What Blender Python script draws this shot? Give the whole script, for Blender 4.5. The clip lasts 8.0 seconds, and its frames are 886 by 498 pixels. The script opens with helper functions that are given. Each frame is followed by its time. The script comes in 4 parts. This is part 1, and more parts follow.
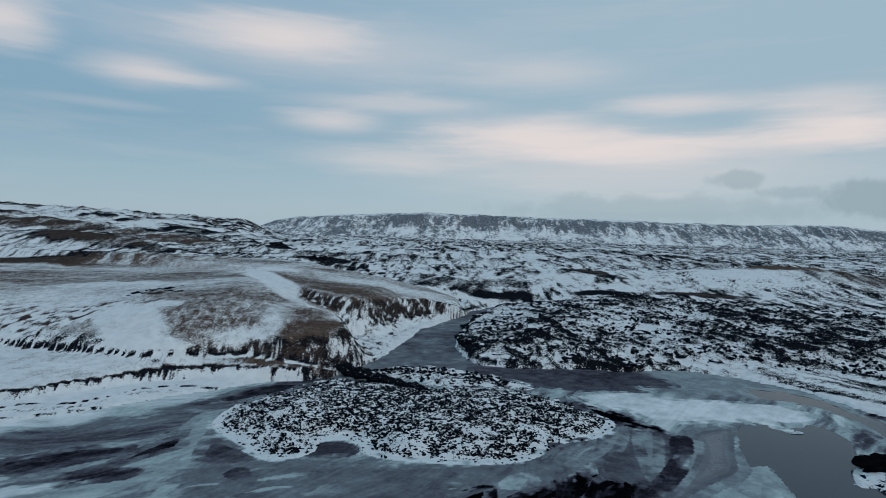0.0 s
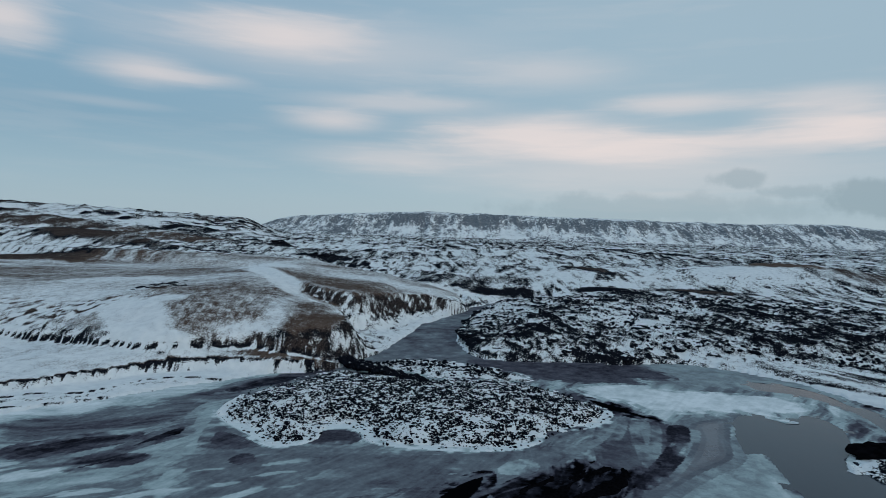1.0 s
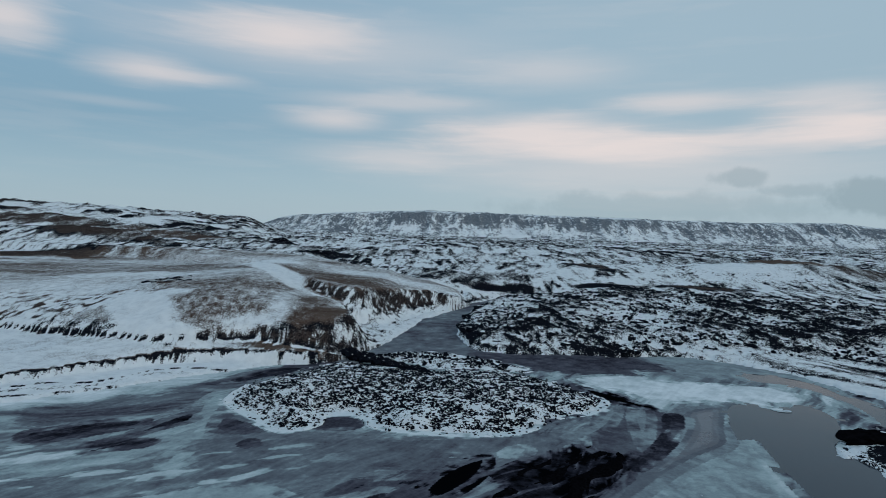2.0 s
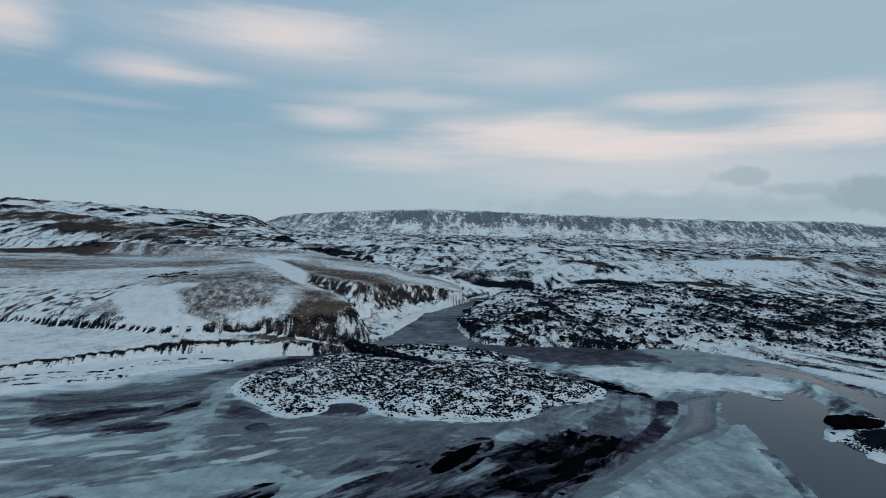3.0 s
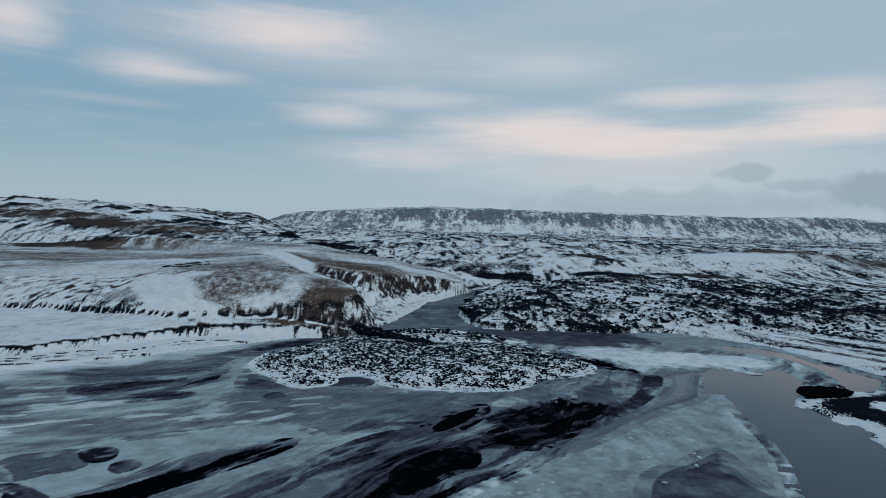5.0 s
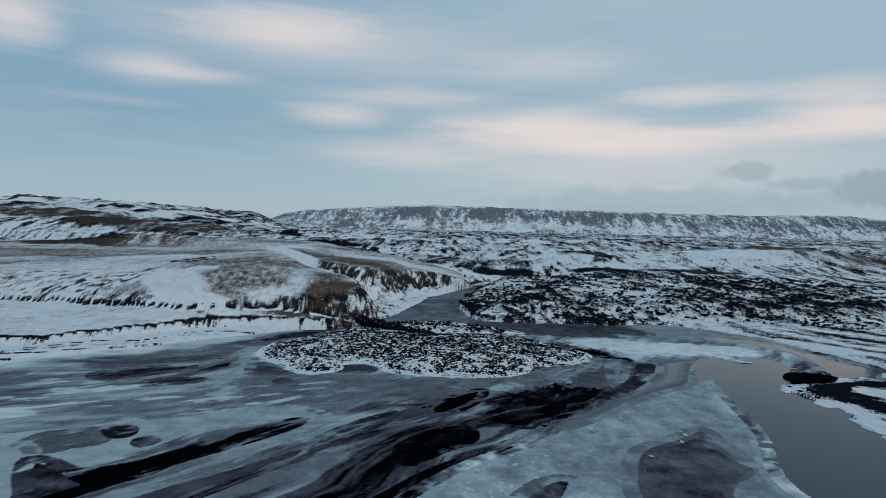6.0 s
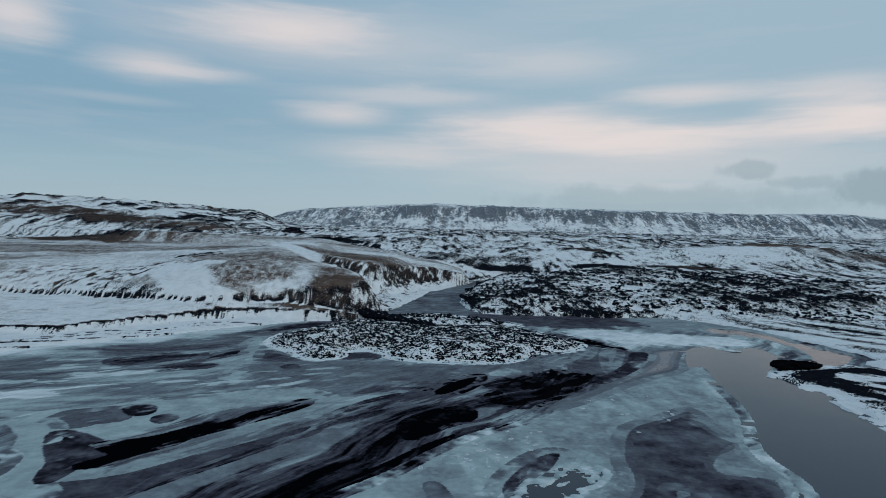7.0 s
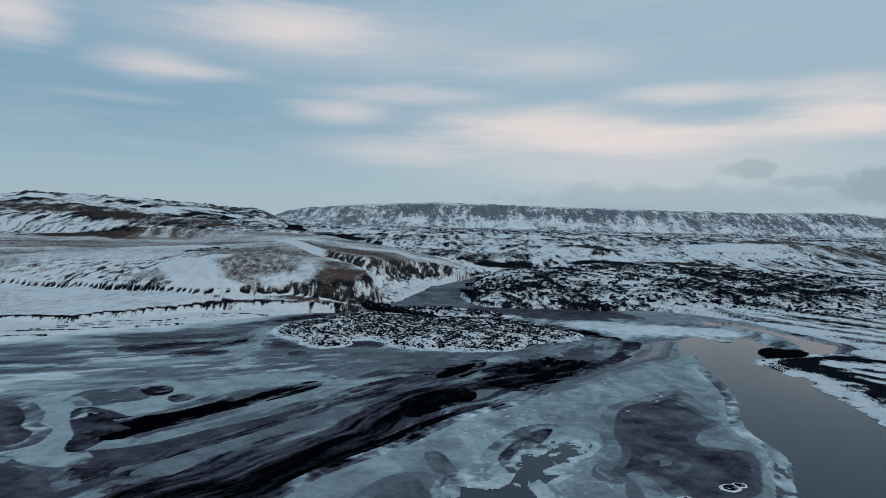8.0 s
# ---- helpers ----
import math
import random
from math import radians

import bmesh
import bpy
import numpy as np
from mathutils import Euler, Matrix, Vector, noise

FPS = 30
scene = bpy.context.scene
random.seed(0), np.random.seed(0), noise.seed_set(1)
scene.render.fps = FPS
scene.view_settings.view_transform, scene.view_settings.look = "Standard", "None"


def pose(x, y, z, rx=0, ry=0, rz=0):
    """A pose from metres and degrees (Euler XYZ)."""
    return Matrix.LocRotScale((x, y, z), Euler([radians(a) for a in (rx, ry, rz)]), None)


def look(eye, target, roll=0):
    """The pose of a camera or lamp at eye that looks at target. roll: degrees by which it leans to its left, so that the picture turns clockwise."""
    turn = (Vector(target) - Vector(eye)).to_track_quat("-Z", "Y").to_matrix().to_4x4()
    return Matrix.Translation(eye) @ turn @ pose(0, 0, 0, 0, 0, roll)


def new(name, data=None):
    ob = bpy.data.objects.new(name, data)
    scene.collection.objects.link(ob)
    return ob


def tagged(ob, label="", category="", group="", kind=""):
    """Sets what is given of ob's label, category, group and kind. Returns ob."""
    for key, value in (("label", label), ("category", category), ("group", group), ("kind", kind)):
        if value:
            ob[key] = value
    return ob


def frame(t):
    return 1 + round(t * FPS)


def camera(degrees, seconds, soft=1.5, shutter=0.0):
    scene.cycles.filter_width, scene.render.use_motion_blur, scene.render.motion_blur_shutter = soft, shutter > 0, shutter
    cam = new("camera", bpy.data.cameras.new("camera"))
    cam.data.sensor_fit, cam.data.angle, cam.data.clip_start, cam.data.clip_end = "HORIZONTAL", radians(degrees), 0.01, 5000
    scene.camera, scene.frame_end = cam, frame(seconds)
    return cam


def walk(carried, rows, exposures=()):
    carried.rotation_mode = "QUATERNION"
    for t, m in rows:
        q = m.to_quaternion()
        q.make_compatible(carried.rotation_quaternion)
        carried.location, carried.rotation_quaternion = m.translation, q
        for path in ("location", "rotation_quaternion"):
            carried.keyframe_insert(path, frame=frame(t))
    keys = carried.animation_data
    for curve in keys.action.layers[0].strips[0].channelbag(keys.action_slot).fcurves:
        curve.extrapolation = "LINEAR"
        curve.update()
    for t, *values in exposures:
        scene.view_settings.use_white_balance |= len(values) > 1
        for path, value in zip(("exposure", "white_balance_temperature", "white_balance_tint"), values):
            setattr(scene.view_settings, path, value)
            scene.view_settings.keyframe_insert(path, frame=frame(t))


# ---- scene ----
cam = camera(73.0, 8.0, soft=0.55)
PATH = [
    (0.0, (0.000, 0.000, 36.000), (-0.014, 99.968, 33.456), 1.770),
    (0.5, (0.047, -0.795, 35.373), (-0.064, 99.171, 32.755), 1.795),
    (1.0, (0.110, -1.840, 34.757), (-0.100, 98.124, 32.062), 1.801),
    (1.5, (0.187, -3.115, 34.151), (-0.126, 96.846, 31.374), 1.790),
    (2.0, (0.275, -4.602, 33.553), (-0.141, 95.357, 30.691), 1.766),
    (2.5, (0.373, -6.281, 32.962), (-0.148, 93.674, 30.011), 1.731),
    (3.0, (0.479, -8.133, 32.376), (-0.147, 91.819, 29.335), 1.688),
    (3.5, (0.592, -10.140, 31.796), (-0.141, 89.809, 28.661), 1.640),
    (4.0, (0.709, -12.281, 31.218), (-0.131, 87.663, 27.988), 1.591),
    (4.5, (0.829, -14.539, 30.643), (-0.118, 85.401, 27.316), 1.543),
    (5.0, (0.949, -16.894, 30.068), (-0.103, 83.042, 26.642), 1.499),
    (5.5, (1.069, -19.326, 29.493), (-0.088, 80.605, 25.967), 1.463),
    (6.0, (1.185, -21.818, 28.917), (-0.074, 78.108, 25.290), 1.436),
    (6.5, (1.297, -24.349, 28.337), (-0.063, 75.572, 24.609), 1.423),
    (7.0, (1.402, -26.901, 27.754), (-0.056, 73.015, 23.923), 1.426),
    (7.5, (1.499, -29.454, 27.165), (-0.055, 70.457, 23.232), 1.448),
    (8.0, (1.586, -31.990, 26.569), (-0.060, 67.915, 22.534), 1.493),
]
walk(cam, [(t, look(eye, target, roll)) for t, eye, target, roll in PATH])


# ---- light: a dusk sky with thin pink cloud, and a faint low sun ----
def node(tree, kind, **values):
    n = tree.nodes.new(kind)
    for key, value in values.items():
        setattr(n, key, value)
    return n


def math_node(tree, op, a, b=None, c=None):
    n = tree.nodes.new("ShaderNodeMath")
    n.operation = op
    for k, v in enumerate((a, b, c)):
        if v is None:
            continue
        if isinstance(v, (int, float)):
            n.inputs[k].default_value = v
        else:
            tree.links.new(v, n.inputs[k])
    return n.outputs[0]


def smooth(tree, value, low, high, to_low=0.0, to_high=1.0):
    n = tree.nodes.new("ShaderNodeMapRange")
    n.interpolation_type = "SMOOTHSTEP"
    tree.links.new(value, n.inputs[0])
    for k, v in zip((1, 2, 3, 4), (low, high, to_low, to_high)):
        n.inputs[k].default_value = v
    return n.outputs[0]


def mix_colour(tree, factor, a, b):
    n = tree.nodes.new("ShaderNodeMix")
    n.data_type = "RGBA"
    for socket, v in ((n.inputs[0], factor), (n.inputs[6], a), (n.inputs[7], b)):
        if isinstance(v, (int, float)):
            socket.default_value = v
        elif isinstance(v, tuple):
            socket.default_value = (*v, 1)
        else:
            tree.links.new(v, socket)
    return n.outputs[2]


def ramp(tree, value, stops):
    n = tree.nodes.new("ShaderNodeValToRGB")
    while len(n.color_ramp.elements) < len(stops):
        n.color_ramp.elements.new(0.5)
    for e, (p, c) in zip(n.color_ramp.elements, stops):
        e.position, e.color = p, (*c, 1)
    tree.links.new(value, n.inputs[0])
    return n.outputs[0]


def noise_node(tree, vector, scale, detail=4.0, rough=0.55, distortion=0.0):
    n = tree.nodes.new("ShaderNodeTexNoise")
    n.inputs["Scale"].default_value, n.inputs["Detail"].default_value = scale, detail
    n.inputs["Roughness"].default_value, n.inputs["Distortion"].default_value = rough, distortion
    if vector is not None:
        tree.links.new(vector, n.inputs["Vector"])
    return n.outputs[0]


# bank of cloud: azimuth, elevation, half width, half height (degrees), density (below nought: grey cloud)
CLOUDS = [
    (-36.7, 15.1, 3.6, 2.0, 0.62),
    (-15.0, 17.1, 7.7, 1.8, 0.62),
    (-12.4, 16.4, 18.0, 2.8, 0.3),
    (-27.0, 12.9, 4.4, 1.3, 0.48),
    (-23.0, 12.7, 4.7, 0.7, 0.35),
    (-30.3, 9.9, 5.0, 0.4, 0.13),
    (-10.7, 10.1, 4.7, 1.1, 0.5),
    (-4.9, 11.9, 9.1, 0.9, 0.35),
    (8.0, 9.2, 10.7, 2.0, 0.75),
    (16.8, 8.0, 8.9, 1.3, 0.65),
    (20.9, 12.0, 6.3, 0.9, 0.5),
    (33.3, 9.4, 6.2, 1.8, 0.8),
    (25.6, 8.4, 10.3, 1.2, 0.55),
]
VEILS = [
    (8.8, 15.0, 7.6, 1.6, 0.3),
    (31.6, 11.7, 5.8, 1.1, 0.4),
    (-4.8, 6.9, 9.1, 1.3, 0.35),
    (16.3, 6.4, 21.7, 3.0, 0.35),
    (26.1, 5.4, 1.9, 0.8, -0.42),
    (29.8, 4.3, 2.1, 0.6, -0.38),
    (35.6, 3.5, 3.0, 1.6, -0.6),
    (18.9, 2.7, 12.3, 1.4, -0.3),
]
SUN_UP, SUN_TURN = 7.0, 150.0

world = bpy.data.worlds.new("sky")
scene.world = world
world.use_nodes = True
wt = world.node_tree
wt.nodes.clear()
coords = wt.nodes.new("ShaderNodeTexCoord").outputs["Generated"]
axes = wt.nodes.new("ShaderNodeSeparateXYZ")
wt.links.new(coords, axes.inputs[0])
azimuth = math_node(wt, "MULTIPLY", math_node(wt, "ARCTAN2", axes.outputs[0], axes.outputs[1]), 57.2958)
height = math_node(wt, "MULTIPLY", math_node(wt, "ARCSINE", axes.outputs[2]), 57.2958)
flat = wt.nodes.new("ShaderNodeCombineXYZ")
wt.links.new(math_node(wt, "MULTIPLY", azimuth, 0.05), flat.inputs[0])
wt.links.new(math_node(wt, "MULTIPLY", height, 0.42), flat.inputs[1])
wisp = noise_node(wt, flat.outputs[0], 1.0, 5.0, 0.5, 0.4)
grain = noise_node(wt, flat.outputs[0], 3.2, 5.0, 0.55, 0.6)
ruffle = math_node(wt, "ADD", math_node(wt, "MULTIPLY", math_node(wt, "SUBTRACT", wisp, 0.5), 1.5), math_node(wt, "MULTIPLY", math_node(wt, "SUBTRACT", grain, 0.5), 1.0))
lumps = math_node(wt, "MULTIPLY", math_node(wt, "SUBTRACT", noise_node(wt, coords, 16.0, 5.0, 0.6), 0.5), 2.6)
white, grey = None, None
for az, el, wide, high, density in CLOUDS + VEILS:
    u = math_node(wt, "DIVIDE", math_node(wt, "SUBTRACT", azimuth, az), wide * 1.35)
    v = math_node(wt, "DIVIDE", math_node(wt, "SUBTRACT", height, el), high * 1.35)
    far = math_node(wt, "SQRT", math_node(wt, "ADD", math_node(wt, "MULTIPLY", u, u), math_node(wt, "MULTIPLY", v, v)))
    body = smooth(wt, math_node(wt, "ADD", far, math_node(wt, "MULTIPLY", ruffle if density > 0 else lumps, 0.5 if density > 0 else 0.7)), 1.1 if density > 0 else 0.95, 0.05 if density > 0 else 0.45, 0.0, abs(density) * (1.12 if density > 0 else 1.0))
    if density > 0:
        white = body if white is None else math_node(wt, "SUBTRACT", math_node(wt, "ADD", white, body), math_node(wt, "MULTIPLY", white, body))
    else:
        grey = body if grey is None else math_node(wt, "MAXIMUM", grey, body)
# thin cloud goes on over the rest of the sky
over = smooth(wt, height, 19.0, 34.0)
overcast = math_node(wt, "MULTIPLY", over, smooth(wt, wisp, 0.42, 0.66, 0.0, 0.5))
cirrus = math_node(wt, "MULTIPLY", smooth(wt, math_node(wt, "ADD", wisp, math_node(wt, "MULTIPLY", math_node(wt, "SUBTRACT", grain, 0.5), 0.5)), 0.44, 0.72, 0.0, 0.07), smooth(wt, height, 1.0, 6.0))
white = math_node(wt, "SUBTRACT", math_node(wt, "ADD", white, cirrus), math_node(wt, "MULTIPLY", white, cirrus))
clear = node(wt, "ShaderNodeTexSky", sky_type="NISHITA", sun_disc=False, sun_elevation=radians(SUN_UP), sun_rotation=radians(SUN_TURN))
strong = wt.nodes.new("ShaderNodeVectorMath")
strong.operation = "SCALE"
wt.links.new(clear.outputs[0], strong.inputs[0])
strong.inputs["Scale"].default_value = 0.12
band = math_node(wt, "DIVIDE", math_node(wt, "MAXIMUM", height, 0.0), 90.0)
dusk = ramp(wt, band, [(0.0, (0.365, 0.495, 0.585)), (0.045, (0.305, 0.45, 0.565)), (0.10, (0.208, 0.362, 0.495)), (0.2, (0.235, 0.395, 0.535)), (0.42, (0.24, 0.35, 0.475)), (1.0, (0.19, 0.30, 0.42))])
side = smooth(wt, azimuth, -38.0, 24.0, 0.0, 0.60)
dusk = mix_colour(wt, side, dusk, (0.45, 0.57, 0.645))
sky = mix_colour(wt, 0.1, dusk, strong.outputs[0])
sky = mix_colour(wt, overcast, sky, (0.40, 0.49, 0.57))
sky = mix_colour(wt, white, sky, (0.80, 0.715, 0.695))
sky = mix_colour(wt, grey, sky, (0.25, 0.34, 0.39))
ground_side = smooth(wt, height, -3.0, 0.0)
sky = mix_colour(wt, ground_side, (0.15, 0.17, 0.19), sky)
backing = wt.nodes.new("ShaderNodeBackground")
wt.links.new(sky, backing.inputs[0])
backing.inputs[1].default_value = 1.0
wt.links.new(backing.outputs[0], wt.nodes.new("ShaderNodeOutputWorld").inputs[0])

sun = new("sun", bpy.data.lights.new("sun", "SUN"))
sun.data.energy, sun.data.angle, sun.data.color = 0.5, radians(20), (1.0, 0.86, 0.76)
sun.matrix_world = look((0, 0, 0), (-math.sin(radians(SUN_TURN)) * 1.0, -math.cos(radians(SUN_TURN)), -math.tan(radians(SUN_UP + 12))))


# ---- materials ----
def material(name):
    m = bpy.data.materials.new(name)
    m.use_nodes = True
    t = m.node_tree
    t.nodes.clear()
    shade = t.nodes.new("ShaderNodeBsdfPrincipled")
    t.links.new(shade.outputs[0], t.nodes.new("ShaderNodeOutputMaterial").inputs[0])
    return m, t, shade


def attribute(tree, name):
    n = tree.nodes.new("ShaderNodeAttribute")
    n.attribute_name = name
    return n.outputs["Fac"]


def bump(tree, shade, value, strength, distance):
    n = tree.nodes.new("ShaderNodeBump")
    n.inputs["Strength"].default_value, n.inputs["Distance"].default_value = strength, distance
    tree.links.new(value, n.inputs["Height"])
    tree.links.new(n.outputs[0], shade.inputs["Normal"])


def place(tree):
    return tree.nodes.new("ShaderNodeTexCoord").outputs["Object"]


SNOW = (0.85, 0.905, 0.93)


def land_material(name, rock_a, rock_b, grass_a, grass_b, scale=1.0, contrast=0.07):
    """Rock, withered grass and snow, told apart by the attributes 'snow' and 'grass'."""
    m, t, shade = material(name)
    p = place(t)
    coarse = noise_node(t, p, 0.45 * scale, 5.0, 0.6)
    fine = noise_node(t, p, 2.6 * scale, 6.0, 0.65)
    tiny = noise_node(t, p, 11.0 * scale, 4.0, 0.6)
    mixed = math_node(t, "ADD", math_node(t, "MULTIPLY", math_node(t, "SUBTRACT", coarse, 0.5), 0.8), math_node(t, "MULTIPLY", math_node(t, "SUBTRACT", fine, 0.5), 2.0))
    bare = math_node(t, "SUBTRACT", math_node(t, "ADD", attribute(t, "snow"), mixed), 0.5)
    dusted = math_node(t, "ADD", math_node(t, "MULTIPLY", attribute(t, "grass"), 0.42), contrast)
    white = smooth(t, math_node(t, "DIVIDE", bare, dusted), -1.0, 1.0)
    rock = mix_colour(t, smooth(t, fine, 0.35, 0.68), rock_a, rock_b)
    grass = mix_colour(t, smooth(t, math_node(t, "ADD", math_node(t, "MULTIPLY", fine, 0.5), math_node(t, "ADD", math_node(t, "MULTIPLY", tiny, 0.3), math_node(t, "MULTIPLY", coarse, 0.3))), 0.42, 0.68), grass_a, grass_b)
    soil = mix_colour(t, smooth(t, math_node(t, "ADD", attribute(t, "grass"), math_node(t, "MULTIPLY", math_node(t, "SUBTRACT", fine, 0.5), 0.5)), 0.35, 0.65), rock, grass)
    drift = mix_colour(t, smooth(t, coarse, 0.3, 0.7), (0.73, 0.79, 0.825), SNOW)
    t.links.new(mix_colour(t, white, soil, drift), shade.inputs["Base Color"])
    shade.inputs["Roughness"].default_value = 0.95
    shade.inputs["Specular IOR Level"].default_value = 0.0
    bump(t, shade, math_node(t, "ADD", math_node(t, "MULTIPLY", fine, 0.8), math_node(t, "MULTIPLY", tiny, 0.25)), 0.7, 0.35)
    return m


LAND = land_material("snowy_heath", (0.004, 0.0055, 0.009), (0.017, 0.019, 0.026), (0.056, 0.034, 0.026), (0.150, 0.118, 0.100))
# distance haze is put into this rock colour: paler and bluer than near rock
HAZED_CLIFFS = land_material("hazed_mountain_rock", (0.115, 0.14, 0.165), (0.23, 0.26, 0.29), (0.1, 0.08, 0.06), (0.2, 0.16, 0.13), 0.05, 0.22)


def rock_material(name, dark, light, snow_at=0.86):
    m, t, shade = material(name)
    p = place(t)
    fine = noise_node(t, p, 2.2, 6.0, 0.65)
    tiny = noise_node(t, p, 12.0, 3.0, 0.6)
    up = t.nodes.new("ShaderNodeSeparateXYZ")
    t.links.new(t.nodes.new("ShaderNodeNewGeometry").outputs["Normal"], up.inputs[0])
    cover = smooth(t, math_node(t, "ADD", up.outputs[2], math_node(t, "MULTIPLY", math_node(t, "SUBTRACT", fine, 0.5), 0.9)), snow_at, snow_at + 0.12)
    stone = mix_colour(t, smooth(t, fine, 0.3, 0.72), dark, light)
    t.links.new(mix_colour(t, cover, stone, SNOW), shade.inputs["Base Color"])
    shade.inputs["Roughness"].default_value = 0.95
    shade.inputs["Specular IOR Level"].default_value = 0.0
    bump(t, shade, math_node(t, "ADD", fine, math_node(t, "MULTIPLY", tiny, 0.4)), 0.8, 0.15)
    return m


LAVA = rock_material("lava_rock", (0.003, 0.0045, 0.008), (0.013, 0.015, 0.021), 1.01)
SAND = rock_material("black_sand", (0.0012, 0.0014, 0.002), (0.006, 0.006, 0.008), 1.3)


def ice_material():
    m, t, shade = material("river_ice")
    p = place(t)
    coarse = noise_node(t, p, 0.16, 6.0, 0.62, 0.6)
    fine = noise_node(t, p, 1.3, 6.0, 0.6, 0.3)
    tiny = noise_node(t, p, 7.0, 4.0, 0.6)
    frost = math_node(t, "ADD", attribute(t, "frost"), math_node(t, "ADD", math_node(t, "MULTIPLY", math_node(t, "SUBTRACT", coarse, 0.5), 0.12), math_node(t, "MULTIPLY", math_node(t, "SUBTRACT", fine, 0.5), 0.18)))
    # the violet-grey stops include sky reflection, as most of the ice has no gloss
    colour = ramp(t, frost, [(0.09, (0.0015, 0.002, 0.003)), (0.19, (0.022, 0.023, 0.033)), (0.30, (0.083, 0.084, 0.108)), (0.45, (0.178, 0.208, 0.236)), (0.62, (0.37, 0.468, 0.488)), (0.92, (0.80, 0.87, 0.90))])
    t.links.new(colour, shade.inputs["Base Color"])
    glaze = attribute(t, "glaze")
    t.links.new(math_node(t, "SUBTRACT", smooth(t, frost, 0.2, 0.65, 0.6, 0.9), math_node(t, "MULTIPLY", glaze, 0.42)), shade.inputs["Roughness"])
    t.links.new(math_node(t, "MULTIPLY", glaze, 0.10), shade.inputs["Specular IOR Level"])
    bump(t, shade, math_node(t, "ADD", math_node(t, "MULTIPLY", fine, 0.7), math_node(t, "MULTIPLY", tiny, 0.3)), 0.35, 0.04)
    return m


ICE = ice_material()


def water_material():
    m, t, shade = material("river_water")
    p = place(t)
    stretched = t.nodes.new("ShaderNodeMapping")
    stretched.inputs["Scale"].default_value = (1.0, 1.6, 1.0)
    t.links.new(p, stretched.inputs[0])
    ripple = noise_node(t, stretched.outputs[0], 1.6, 3.0, 0.5)
    t.links.new(mix_colour(t, noise_node(t, p, 0.08, 4.0), (0.020, 0.029, 0.044), (0.030, 0.041, 0.060)), shade.inputs["Base Color"])
    film = t.nodes.new("ShaderNodeMapping")
    film.inputs["Rotation"].default_value, film.inputs["Scale"].default_value = (0, 0, -0.95), (0.06, 0.5, 1.0)
    t.links.new(p, film.inputs[0])
    t.links.new(smooth(t, noise_node(t, film.outputs[0], 1.0, 5.0, 0.6, 0.5), 0.40, 0.70, 0.10, 0.17), shade.inputs["Roughness"])
    shade.inputs["IOR"].default_value = 1.31
    shade.inputs["Specular IOR Level"].default_value = 0.36
    shade.inputs["Specular Tint"].default_value = (0.80, 0.92, 1.0, 1)
    bump(t, shade, ripple, 0.10, 0.05)
    return m


WATER = water_material()


def slab_material():
    m, t, shade = material("frosted_slab")
    n = noise_node(t, place(t), 2.5, 5.0, 0.6)
    t.links.new(mix_colour(t, smooth(t, n, 0.3, 0.7), (0.30, 0.38, 0.42), (0.66, 0.74, 0.78)), shade.inputs["Base Color"])
    shade.inputs["Roughness"].default_value = 0.6
    shade.inputs["Specular IOR Level"].default_value = 0.1
    bump(t, shade, n, 0.4, 0.05)
    return m


SLAB = slab_material()


def cap_material():
    m, t, shade = material("wind_packed_snow")
    n = noise_node(t, place(t), 3.0, 5.0, 0.6)
    t.links.new(mix_colour(t, n, (0.70, 0.76, 0.80), SNOW), shade.inputs["Base Color"])
    shade.inputs["Roughness"].default_value = 0.95
    shade.inputs["Specular IOR Level"].default_value = 0.0
    bump(t, shade, n, 0.5, 0.08)
    return m


CAP = cap_material()


# ---- shapes of the land, in plan ----
def hashed(ix, iy, seed):
    h = (ix * 374761393 + iy * 668265263 + seed * 982451653) & 0xFFFFFFFF
    h = ((h ^ (h >> 13)) * 1274126177) & 0xFFFFFFFF
    return ((h ^ (h >> 16)) & 0xFFFFFF) / float(0xFFFFFF)


def value_noise(x, y, seed=0):
    fx, fy = np.floor(x), np.floor(y)
    ix, iy = fx.astype(np.int64), fy.astype(np.int64)
    u, v = x - fx, y - fy
    u, v = u * u * u * (u * (u * 6 - 15) + 10), v * v * v * (v * (v * 6 - 15) + 10)
    a, b = hashed(ix, iy, seed), hashed(ix + 1, iy, seed)
    c, d = hashed(ix, iy + 1, seed), hashed(ix + 1, iy + 1, seed)
    return (a * (1 - u) + b * u) * (1 - v) + (c * (1 - u) + d * u) * v


def fbm(x, y, octaves=4, seed=0, gain=0.5):
    """Noise about nought, from -0.5 to 0.5 or so."""
    total, amp, norm = np.zeros_like(x), 1.0, 0.0
    for k in range(octaves):
        total += amp * (value_noise(x + 17.3 * k, y - 9.1 * k, seed + k) - 0.5)
        norm += amp
        amp, x, y = amp * gain, x * 2.03, y * 2.03
    return total / norm * 1.6


def ridged(x, y, octaves=4, seed=0):
    total, amp = np.zeros_like(x), 0.5
    for k in range(octaves):
        total += amp * (1 - np.abs(2 * value_noise(x, y, seed + k) - 1))
        amp, x, y = amp * 0.5, x * 2.1, y * 2.1
    return total


def step(v, low, high):
    s = np.clip((v - low) / (high - low), 0, 1)
    return s * s * (3 - 2 * s)


